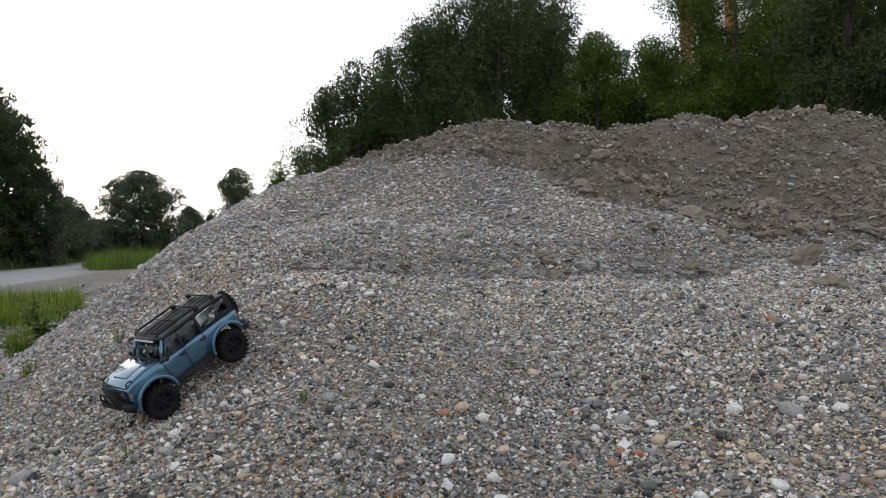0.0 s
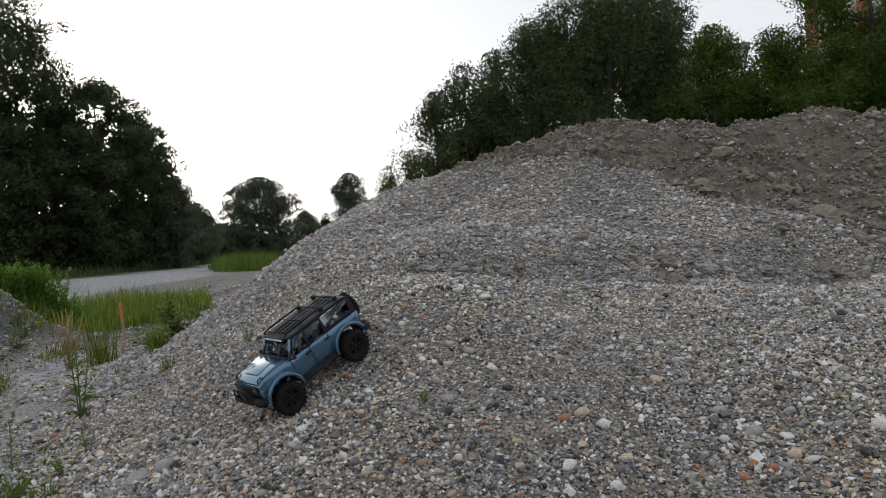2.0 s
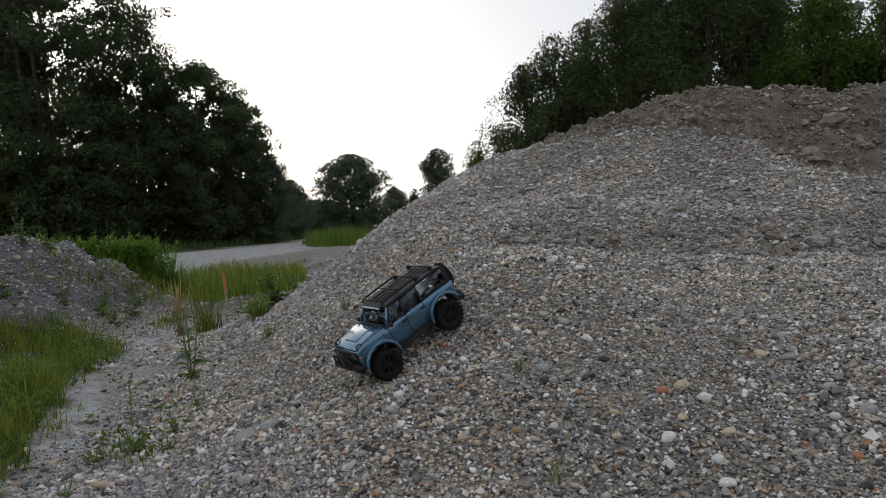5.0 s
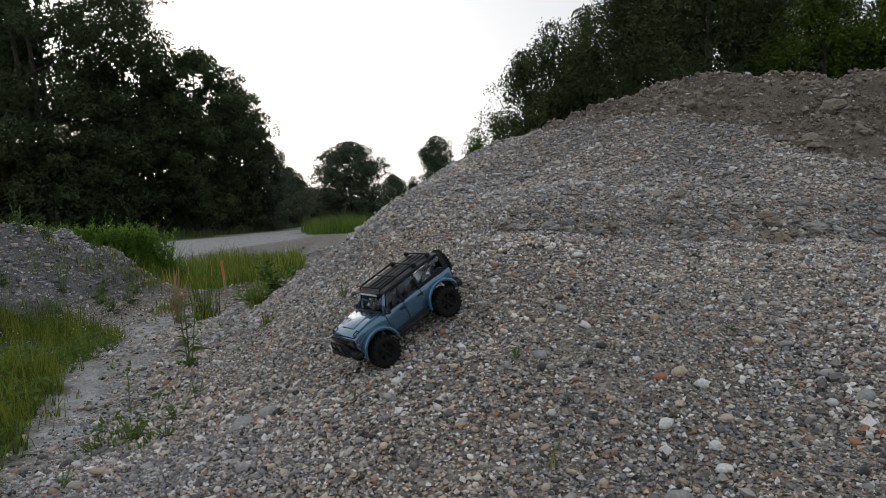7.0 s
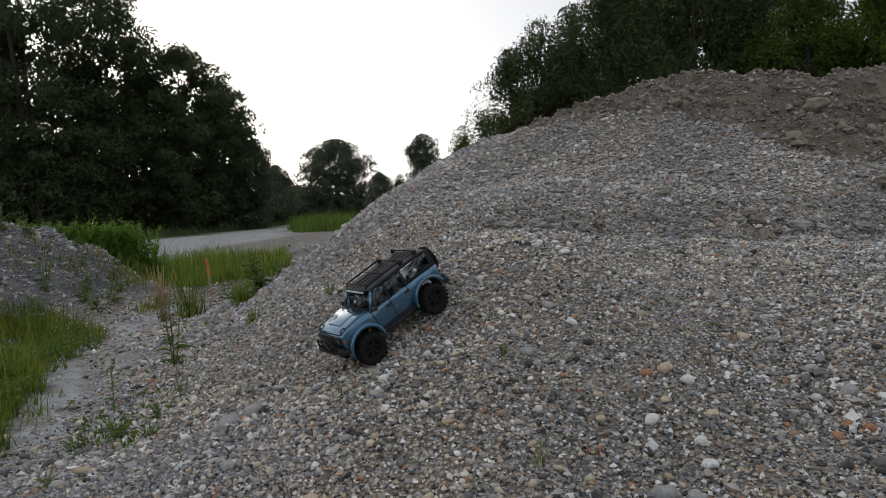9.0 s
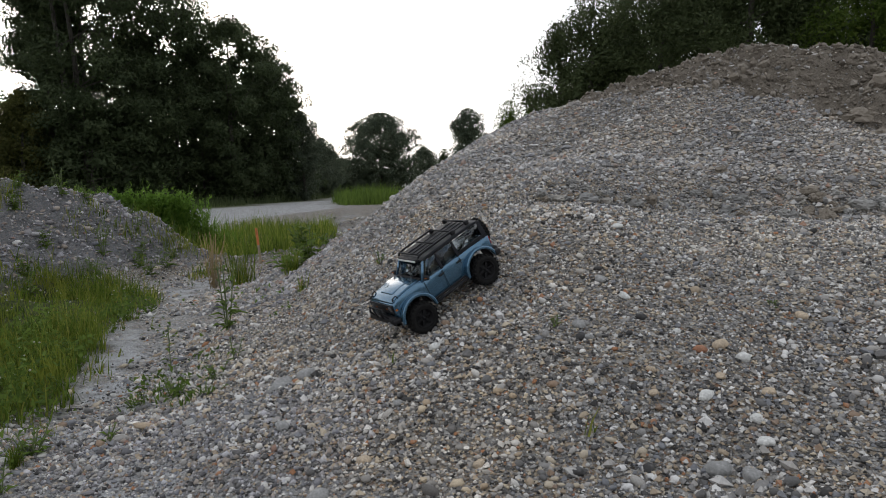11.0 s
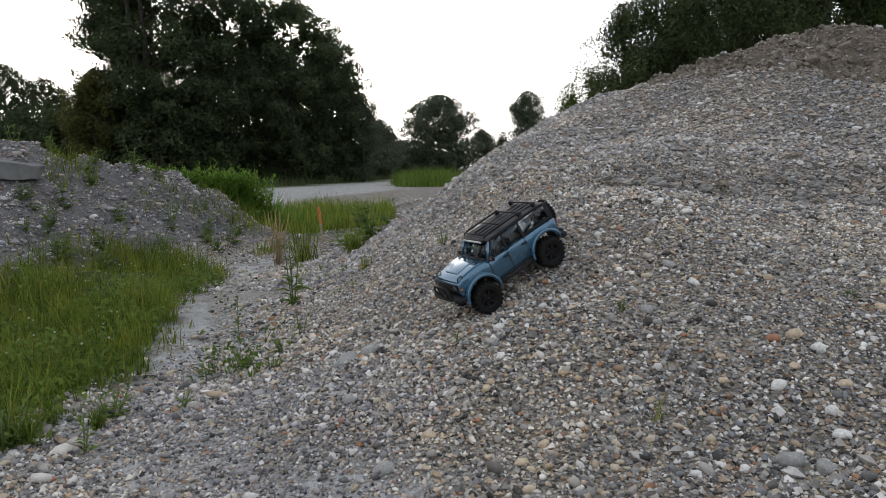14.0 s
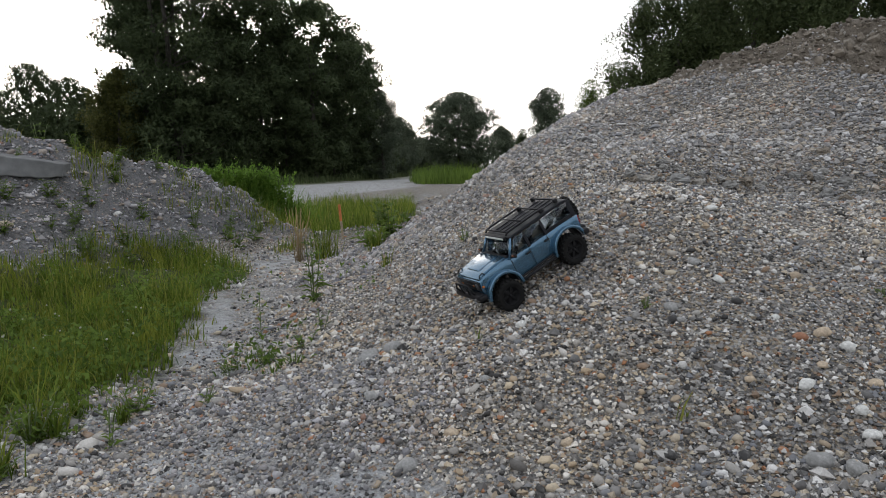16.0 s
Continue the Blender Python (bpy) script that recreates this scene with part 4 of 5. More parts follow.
def revolve(profile, sides=40):
    """A profile of (radius, y) turned about the y axis."""
    bm = bmesh.new()
    rings = []
    for r, y in profile:
        rings.append([bm.verts.new((r * math.cos(a), y, r * math.sin(a))) for a in [2 * math.pi * k / sides for k in range(sides)]])
    for p, q in zip(rings, rings[1:]):
        for k in range(sides):
            bm.faces.new((p[k], p[(k + 1) % sides], q[(k + 1) % sides], q[k]))
    bmesh.ops.recalc_face_normals(bm, faces=bm.faces)
    return bm


def arc(cx, cz, r, a0, a1, n):
    return [(cx + r * math.cos(radians(a0 + (a1 - a0) * k / n)), cz + r * math.sin(radians(a0 + (a1 - a0) * k / n))) for k in range(n + 1)]


def move(ob, m):
    ob.matrix_local = m
    return ob


def wheel(parent, x, y, z, side, steer=0.0, r=0.058, w=0.05):
    """Tyre with lugs, beadlock rim with spokes, hub nut."""
    hw = w / 2
    prof = [(r * 0.60, -hw * 0.8), (r * 0.72, -hw), (r * 0.88, -hw * 0.98), (r * 0.955, -hw * 0.8), (r * 0.965, 0), (r * 0.955, hw * 0.8), (r * 0.88, hw * 0.98), (r * 0.72, hw), (r * 0.60, hw * 0.8)]
    lugs = []
    for k in range(22):
        a = 360 * k / 22
        for row, off in ((-0.62, 0), (-0.2, 8), (0.2, 0), (0.62, 8)):
            b = box(0, 0, 0, 0.0085, w * (0.26 if abs(row) > 0.5 else 0.18), 0.006, 0.001, None, 1)
            bmesh.ops.rotate(b, verts=b.verts, cent=(0, 0, 0), matrix=Euler((0, 0, radians(18 if row < 0 else -18))).to_matrix())
            bmesh.ops.translate(b, vec=(0, row * w * 0.58, r - 0.0025), verts=b.verts)
            bmesh.ops.rotate(b, verts=b.verts, cent=(0, 0, 0), matrix=Euler((0, radians(a + off), 0)).to_matrix())
            lugs.append(b)
    tyre = part("tyre", join(revolve(prof, 44), *lugs), M_TYRE, parent, "black knobbly rubber tyre")
    move(tyre, pose(x, y, z, 0, 0, steer))
    dish = [(0.004, hw * 0.45), (r * 0.3, hw * 0.45), (r * 0.36, hw * 0.2), (r * 0.5, hw * 0.15), (r * 0.56, hw * 0.8), (r * 0.63, hw * 0.9), (r * 0.63, -hw * 0.8), (r * 0.5, -hw * 0.8), (0.004, -hw * 0.6)]
    rim = part("rim", revolve([(a, b * side) for a, b in dish], 36), M_RIM, tyre, "dark beadlock rim")
    spokes = [box(r * 0.36, hw * 0.45 * side, 0, r * 0.42, 0.006, 0.009, 0.001) for _ in range(6)]
    for k, b in enumerate(spokes):
        bmesh.ops.rotate(b, verts=b.verts, cent=(0, 0, 0), matrix=Euler((0, radians(60 * k), 0)).to_matrix())
    part("spokes", join(*spokes), M_RIM, tyre)
    part("hub_nut", revolve([(0.0005, hw * 0.75 * side), (0.005, hw * 0.75 * side), (0.006, hw * 0.4 * side)], 6), M_BLACK, tyre)
    return tyre


def model_truck(m):
    t = thing("model_truck", m, "blue-grey radio-controlled model off-roader nosing down the gravel slope", "model truck")
    r_arch, wx, wz = 0.071, 0.156, 0.071
    side = [(-0.236, 0.098), (-0.238, 0.158), (-0.15, 0.163), (0.0, 0.162), (0.088, 0.164), (0.094, 0.174), (0.15, 0.171), (0.205, 0.165), (0.226, 0.155), (0.232, 0.128), (0.230, 0.104), (0.222, 0.097)]
    side += arc(wx, wz, r_arch, 30, 168, 10) + [(0.086, 0.076), (-0.086, 0.076)] + arc(-wx, wz, r_arch, 12, 150, 10)

    def tuck(x, z):
        nose = 1 - 0.11 * max(0, (x - 0.10) / 0.13) ** 1.6
        return nose * (1 - 0.10 * max(0, (0.11 - z) / 0.05)) * (1 - 0.06 * max(0, (z - 0.14) / 0.04))
    body = part("body", slab(side, -0.100, 0.100, 0.006, tuck), M_PAINT, t, "blue-grey metallic painted body")
    hood = [(0.098, 0.172), (0.098, 0.1795), (0.15, 0.1775), (0.20, 0.1715), (0.2225, 0.162), (0.224, 0.157), (0.2, 0.162)]
    part("hood", join(slab(hood, -0.084, 0.084, 0.003, lambda x, z: 1 - 0.08 * max(0, (x - 0.1) / 0.12)),
                      slab([(0.108, 0.178), (0.112, 0.183), (0.19, 0.176), (0.196, 0.171)], -0.042, 0.042, 0.002)), M_PAINT, t)
    for s in (1, -1):
        part("hood_edge_guide", join(rod([(0.196, s * 0.079, 0.167), (0.2, s * 0.079, 0.176), (0.215, s * 0.077, 0.172), (0.219, s * 0.077, 0.163)], 0.0022, 8)), M_BLACK, t)
        for cx in (wx, -wx):
            outer, inner = arc(cx, wz, r_arch + 0.008, 6 if cx > 0 else -2, 182 if cx > 0 else 174, 16), arc(cx, wz, r_arch - 0.004, 6 if cx > 0 else -2, 182 if cx > 0 else 174, 16)
            ys = (0.094, 0.115) if s > 0 else (-0.115, -0.094)
            part("fender_flare", slab(outer + inner[::-1], ys[0], ys[1], 0.004), M_PAINT, t)
            part("arch_liner", slab(arc(cx, wz, r_arch + 0.001, 4, 176, 12) + arc(cx, wz, r_arch - 0.003, 4, 176, 12)[::-1], s * 0.03, s * 0.099), M_BLACK, t)
        part("rear_mud_guard", box(-0.236, s * 0.103, 0.088, 0.022, 0.032, 0.02, 0.004), M_BLACK, t)
        part("rock_slider", rod([(0.088, s * 0.104, 0.073), (-0.088, s * 0.104, 0.073)], 0.006), M_BLACK, t)
        part("sill_strip", box(0, s * 0.0985, 0.083, 0.165, 0.004, 0.008, 0.001), M_BLACK, t)
        for dx in (0.012, -0.076):
            h = part("door_handle", box(dx, s * 0.1015, 0.146, 0.021, 0.006, 0.006, 0.002), M_BLACK, t)
        for dx in (0.086, 0.0, -0.084):
            part("door_seam", box(dx, s * 0.0998, 0.122, 0.0016, 0.0012, 0.076, 0), M_BLACK, t)
        # windows: pillars, frames and panes
        lean = lambda z: s * (0.094 - 0.012 * (z - 0.162) / 0.06)
        part("windscreen_pillar", rod([(0.088, lean(0.165), 0.165), (0.046, lean(0.222), 0.224)], 0.0055), M_PAINT, t, "blue-grey windscreen pillar")
        for px, wdt in ((-0.006, 0.011), (-0.088, 0.012), (-0.225, 0.02)):
            part("roof_pillar", box(px, (lean(0.162) + lean(0.222)) / 2, 0.193, wdt, 0.006, 0.064, 0.001, (s * 11, 0, 0)), M_ROOF, t)
        part("quarter_panel", box(-0.156, lean(0.168) * 0.995, 0.168, 0.125, 0.006, 0.012, 0.001), M_ROOF, t)
        for x0, x1 in ((0.066, -0.004), (-0.010, -0.084), (-0.092, -0.218)):
            pane = slab([(x0 - 0.0, 0.164), (x0 - (0.026 if x0 > 0.05 else 0), 0.221), (x1, 0.221), (x1, 0.164)], -0.0006, 0.0006)
            bmesh.ops.translate(pane, vec=(0, s * 0.0885, 0), verts=pane.verts)
            part("side_window", pane, M_GLASS, t, "clear plastic side window")
        mir = part("wing_mirror", box(0.077, s * 0.116, 0.176, 0.012, 0.022, 0.016, 0.004), M_BLACK, t)
        part("mirror_arm", box(0.079, s * 0.1, 0.169, 0.008, 0.022, 0.006, 0.001), M_BLACK, mir)
        part("mirror_lamp", box(0.0835, s * 0.118, 0.178, 0.002, 0.014, 0.004, 0.001), M_AMBER, mir, "amber mirror lamp")
        # front lamps
        lamp = revolve([(0.0005, 0.004), (0.008, 0.0035), (0.0125, 0.001), (0.0135, -0.004)], 20)
        bmesh.ops.rotate(lamp, verts=lamp.verts, cent=(0, 0, 0), matrix=Euler((0, 0, radians(-90))).to_matrix())
        bmesh.ops.translate(lamp, vec=(0.2335, s * 0.062, 0.137), verts=lamp.verts)
        hl = part("headlight", lamp, M_SMOKED, t, "round unlit headlight")
        part("headlight_brow", box(0.2325, s * 0.062, 0.1535, 0.004, 0.034, 0.003), M_BLACK, hl)
        part("turn_lamp", box(0.2335, s * 0.038, 0.137, 0.004, 0.012, 0.006, 0.001), M_AMBER, t, "amber turn lamp")
        part("side_marker", box(0.224, s * 0.0895, 0.134, 0.009, 0.004, 0.007, 0.001, (0, 0, s * -14)), M_AMBER, t, "amber side marker")
        part("tail_lamp", box(-0.239, s * 0.088, 0.138, 0.004, 0.014, 0.032, 0.002), M_RED, t, "red tail lamp")
    part("grille", join(box(0.2325, 0, 0.137, 0.004, 0.164, 0.036, 0.002), box(0.2352, 0, 0.137, 0.003, 0.06, 0.008, 0.001), *[box(0.235, 0, 0.124 + 0.0065 * k, 0.0015, 0.10, 0.002, 0) for k in range(5)]), M_BLACK, t)
    bar = part("front_bumper", join(box(0.244, 0, 0.101, 0.026, 0.17, 0.022, 0.005), box(0.238, 0.085, 0.098, 0.03, 0.026, 0.016, 0.004, (0, 0, -25)), box(0.238, -0.085, 0.098, 0.03, 0.026, 0.016, 0.004, (0, 0, 25))), M_BLACK, t)
    part("bull_bar", rod([(0.25, -0.052, 0.106), (0.262, -0.05, 0.13), (0.258, -0.044, 0.15), (0.258, 0.044, 0.15), (0.262, 0.05, 0.13), (0.25, 0.052, 0.106)], 0.0036), M_BLACK, bar)
    part("bull_bar_brace", join(rod([(0.257, -0.022, 0.108), (0.26, -0.022, 0.15)], 0.0028), rod([(0.257, 0.022, 0.108), (0.26, 0.022, 0.15)], 0.0028)), M_BLACK, bar)
    part("skid_plate", box(0.232, 0, 0.082, 0.03, 0.09, 0.004, 0.001, (0, 30, 0)), M_STEEL, bar, "grey steel skid plate")
    part("tow_hook", box(0.259, 0.06, 0.097, 0.012, 0.005, 0.01, 0.002), M_STEEL, bar)
    part("rear_bumper", box(-0.247, 0, 0.094, 0.022, 0.18, 0.02, 0.005), M_BLACK, t)
    # cabin
    scr = slab([(0.0865, 0.168), (0.0475, 0.222), (0.0463, 0.2215), (0.0853, 0.1675)], -0.084, 0.084)
    part("windscreen", scr, M_GLASS, t, "clear plastic windscreen")
    part("windscreen_header", box(0.044, 0, 0.225, 0.014, 0.164, 0.010, 0.003), M_BLACK, t)
    part("cowl", box(0.092, 0, 0.172, 0.02, 0.166, 0.008, 0.003), M_BLACK, t)
    for wy in (0.03, -0.035):
        part("wiper", rod([(0.091, wy, 0.178), (0.078, wy + 0.028, 0.186), (0.068, wy + 0.032, 0.2)], 0.0014, 6), M_BLACK, t)
    part("rear_window", slab([(-0.231, 0.166), (-0.228, 0.221), (-0.2268, 0.221), (-0.2298, 0.166)], -0.082, 0.082), M_GLASS, t)
    roof = [(0.052, 0.222), (0.048, 0.2285), (0.03, 0.2325), (-0.1, 0.234), (-0.20, 0.2325), (-0.228, 0.228), (-0.235, 0.219), (-0.22, 0.221)]
    top = part("hardtop", slab(roof, -0.087, 0.087, 0.005), M_ROOF, t, "satin black hardtop")
    for ry in (-0.045, -0.015, 0.015, 0.045):
        part("roof_rib", box(-0.09, ry, 0.2342, 0.23, 0.006, 0.0025, 0.001), M_ROOF, top)
    rack = part("roof_rack", join(*[rod([(0.05, s * 0.07, 0.236), (0.045, s * 0.071, 0.2435), (0.02, s * 0.072, 0.2465), (-0.12, s * 0.072, 0.2475), (-0.13, s * 0.072, 0.238)], 0.0036) for s in (1, -1)]), M_BLACK, t, "black roof rack")
    for cx in (0.043, -0.035, -0.118):
        part("rack_crossbar", rod([(cx, -0.072, 0.2465), (cx, 0.072, 0.2465)], 0.0028), M_BLACK, rack)
    part("rack_crossbar", rod([(-0.19, -0.072, 0.2465), (-0.19, 0.072, 0.2465)], 0.0032), M_BLACK, rack)
    for cx in (-0.118, -0.19):
        for s in (1, -1):
            part("rack_foot", box(cx, s * 0.073, 0.242, 0.016, 0.013, 0.016, 0.003), M_BLACK, rack)
    # added strip; its white colour stands in for sky glare on the header
    strip_back = part("glare_strip_back", box(0.0575, 0, 0.228, 0.010, 0.13, 0.011, 0.003), M_BLACK, rack)
    part("glare_strip", box(0.063, 0, 0.228, 0.002, 0.12, 0.0075, 0.001), M_GLARE, strip_back, "white strip standing in for sky glare on the windscreen header")
    part("dashboard", box(0.07, 0, 0.160, 0.03, 0.16, 0.022, 0.006), M_BLACK, t)
    part("cabin_floor", box(-0.07, 0, 0.15, 0.29, 0.176, 0.02, 0.004), M_BLACK, t)
    for sx in (0.015, -0.075):
        for s in (1, -1):
            seat = part("car_seat", box(sx, s * 0.042, 0.166, 0.046, 0.05, 0.016, 0.006), M_SEAT, t, "tan moulded seat")
            part("seat_back", box(sx - 0.03, s * 0.042, 0.188, 0.014, 0.05, 0.05, 0.006, (0, -12, 0)), M_SEAT, seat)
    part("steering_wheel", rod([(0.045 - 0.008 * math.sin(a), 0.042 + 0.018 * math.cos(a), 0.182 + 0.016 * math.sin(a)) for a in [2 * math.pi * k / 16 for k in range(17)]], 0.002, 6), M_BLACK, t)
    # underside
    part("chassis", join(box(0, 0.032, 0.072, 0.40, 0.012, 0.018, 0.002), box(0, -0.032, 0.072, 0.40, 0.012, 0.018, 0.002), box(0, 0, 0.066, 0.14, 0.07, 0.016, 0.004)), M_BLACK, t)
    for cx in (wx, -wx):
        part("axle", join(rod([(cx, -0.085, 0.058), (cx, 0.085, 0.058)], 0.008), box(cx, 0.018, 0.058, 0.032, 0.034, 0.034, 0.008)), M_BLACK, t)
        for s in (1, -1):
            part("shock_absorber", join(rod([(cx, s * 0.052, 0.062), (cx - 0.012, s * 0.047, 0.128)], 0.0075, 8), rod([(cx, s * 0.052, 0.06), (cx - 0.014, s * 0.046, 0.135)], 0.003, 6)), M_STEEL, t, "grey coil shock")
            part("suspension_link", rod([(cx, s * 0.046, 0.05), (cx * 0.35, s * 0.03, 0.062)], 0.003, 6), M_STEEL, t)
    for cx in (wx, -wx):
        for s in (1, -1):
            wheel(t, cx, s * 0.100, 0.058, s, 0)
    spare = wheel(t, -0.262, 0, 0.156, -1, 0, 0.053, 0.036)
    move(spare, pose(-0.262, 0, 0.156, 0, 0, -90))
    part("spare_carrier", box(-0.243, 0, 0.15, 0.012, 0.06, 0.05, 0.004), M_BLACK, t)
    return t


CAR_X, CAR_Y, CAR_TURN, CAR_DIP = -0.922, 2.565, 230.5, 28.0


def car_rest():
    c, s, k = math.cos(radians(CAR_TURN)), math.sin(radians(CAR_TURN)), math.cos(radians(CAR_DIP))
    gaps = []
    for lx in (0.156, -0.156):
        for ly in (0.1, -0.1):
            wx, wy = CAR_X + c * lx * k - s * ly, CAR_Y + s * lx * k + c * ly
            gaps.append(float(height(wx, wy)) + lx * math.sin(radians(CAR_DIP)))
    return sum(sorted(gaps)[1:]) / 3 + 0.002


model_truck(pose(CAR_X, CAR_Y, car_rest(), 0, CAR_DIP, CAR_TURN))

# ---- stake, slab, plants ----
M_STAKE = plain("faded_orange_paint", (0.56, 0.17, 0.055), 0.75, 0.0, 0.14, 40, 0, 0.002)
M_WOOD = plain("weathered_wood", (0.30, 0.24, 0.17), 0.85, 0.0, 0.14, 40, 0, 0.002)
M_CONCRETE = plain("grey_concrete", (0.145, 0.147, 0.149), 0.9, 0.0, 0.14, 14, 0, 0.006)
M_FLOWER = plain("white_flower", (0.36, 0.37, 0.28), 0.8)


def on_ground(x, y, rz=0, rx=0, ry=0, sink=0.01):
    return pose(x, y, float(height(x, y)) - sink, rx, ry, rz)


stake = thing("marker_stake", on_ground(-3.97, 6.17, 20, 2, -4.5, 0.03), "thin wooden survey stake with faded orange paint", "stake")
part("post", box(0, 0, 0.11, 0.022, 0.018, 0.22, 0.002), M_WOOD, stake, "bare weathered wooden foot", False)
part("painted_top", box(0, 0, 0.30, 0.023, 0.019, 0.165, 0.002), M_STAKE, stake, "orange painted upper half", False)

slab_thing = thing("concrete_slab", on_ground(-5.95, 4.1, 40, 2, 7, 0.14), "broken grey concrete slab lying on the gravel bank", "concrete slab")
bm = box(0, 0, 0.06, 0.92, 0.5, 0.17, 0)
bmesh.ops.subdivide_edges(bm, edges=list(bm.edges), cuts=17, use_grid_fill=True)
for v in bm.verts:
    taper = 1 - 0.35 * max(0, v.co.x / 0.46) ** 2
    v.co.y, v.co.z = v.co.y * taper, 0.06 + (v.co.z - 0.06) * taper
    v.co += v.co.normalized() * (0.05 * noise.noise(v.co * 3) + 0.022 * noise.noise(v.co * 9)) + Vector((0, 0, 0.014 * noise.noise(v.co * 24)))
part("block", bm, M_CONCRETE, slab_thing)


def leaf_fan(spots, size, width=0.34, droop=0.25):
    """Broad leaves: (place, heading, pitch, length) each, folded along the midrib, six corners."""
    vs, fs = [], []
    for p, a, up, ln in spots:
        ln *= size
        d = np.array([math.cos(a) * math.cos(up), math.sin(a) * math.cos(up), math.sin(up)])
        w = np.array([-math.sin(a), math.cos(a), 0]) * ln * width
        tip = p + d * ln - np.array([0, 0, droop * ln])
        mid = p + d * ln * 0.45
        lift = np.array([0, 0, 0.08 * ln])
        n = len(vs)
        vs += [p, mid + w * 0.5 + lift, tip, mid - w * 0.5 + lift, mid]
        fs += [(n, n + 4, n + 1), (n + 4, n + 2, n + 1), (n, n + 3, n + 4), (n + 4, n + 3, n + 2)]
    return fast_mesh("foliage", np.array(vs), np.array(fs), M_WEED, False)


def weed(name, x, y, tall, spread, stems, pairs, label, size=0.09, material=M_STEM, leafy=True, broad=0.34):
    root = thing(name, on_ground(x, y, rng.uniform(0, 360)), label, "weed", "weeds on the gravel")
    spots = []
    for s in range(stems):
        a = rng.uniform(0, 2 * np.pi)
        reach = spread * rng.uniform(0.2, 1) * (stems > 1)
        h = tall * rng.uniform(0.65, 1.0)
        pts = [np.array([math.cos(a) * reach * (0.1 + 0.9 * k / 4) , math.sin(a) * reach * (0.1 + 0.9 * k / 4), h * k / 4 - 0.01]) for k in range(5)]
        part("stem", rod(pts, 0.0022 if tall < 0.3 else 0.0032, 5), material, root)
        for k in range(pairs):
            f = (k + 0.6) / pairs
            p = pts[0] * (1 - f) + pts[4] * f
            for side in (0, np.pi):
                spots.append((p, a + k * 1.9 + side + rng.uniform(-0.4, 0.4), rng.uniform(0.1, 0.8), rng.uniform(0.6, 1.2) * (1.15 - 0.6 * f)))
    if leafy:
        mesh_part("foliage", leaf_fan(spots, size, broad), root)
    return root


weed("thistle", -2.35, 3.23, 0.42, 0.12, 4, 6, "tall green thistle growing out of the gravel slope", 0.10)
weed("dock_plant", -3.05, 5.45, 0.36, 0.30, 11, 6, "bushy dark green weed at the foot of the heap", 0.13, broad=0.6)
weed("dock_plant", -2.75, 4.62, 0.16, 0.22, 9, 3, "low bright green weed at the foot of the heap", 0.15, broad=0.5)
weed("seedling", -2.30, 2.70, 0.26, 0.02, 1, 6, "slender upright seedling in the pale silt", 0.06)
weed("seedling", -2.02, 2.36, 0.10, 0.08, 5, 3, "small leafy weed in the gravel", 0.05)
weed("seedling", -2.12, 2.26, 0.07, 0.07, 5, 3, "small leafy weed in the gravel", 0.05)
weed("seedling", -1.92, 2.52, 0.09, 0.09, 5, 3, "small leafy weed in the gravel", 0.05)
weed("seedling", -1.80, 2.30, 0.06, 0.08, 5, 2, "small leafy weed in the gravel", 0.045)
weed("seedling", -1.96, 2.71, 0.13, 0.06, 3, 4, "small leafy weed in the gravel", 0.05)
weed("seedling", -2.16, 1.40, 0.16, 0.08, 7, 4, "leafy green weed beside the silt track", 0.07)
weed("seedling", -1.92, 1.48, 0.14, 0.04, 2, 4, "slender weed in the stony track", 0.05)
weed("seedling", -2.04, 1.70, 0.11, 0.09, 6, 3, "leafy green weed beside the silt track", 0.06)
weed("seedling", -1.88, 1.84, 0.08, 0.05, 3, 3, "small leafy weed in the gravel", 0.045)
weed("seedling", -0.46, 2.30, 0.05, 0.03, 4, 2, "tiny green sprout among the stones", 0.035)
weed("seedling", 0.23, 2.60, 0.045, 0.03, 4, 2, "tiny green sprout among the stones", 0.03)
weed("seedling", -1.22, 2.75, 0.06, 0.04, 4, 2, "tiny green sprout among the stones", 0.035)
weed("seedling", -1.45, 3.2, 0.09, 0.04, 4, 3, "tiny green sprout among the stones", 0.04)
weed("seedling", 0.86, 2.42, 0.05, 0.03, 4, 2, "tiny green sprout among the stones", 0.03)
dry = thing("dry_stalks", on_ground(-3.70, 5.02), "tuft of dry straw-coloured stalks", "weed", "weeds on the gravel")
for k in range(30):
    a, r = rng.uniform(0, 2 * np.pi), rng.uniform(0.01, 0.09)
    part("stalk", rod([(0.4 * r * math.cos(a), 0.4 * r * math.sin(a), 0), (0.8 * r * math.cos(a), 0.8 * r * math.sin(a), 0.25), (1.4 * r * math.cos(a), 1.4 * r * math.sin(a), rng.uniform(0.3, 0.5))], 0.0024, 4), M_STALK, dry)
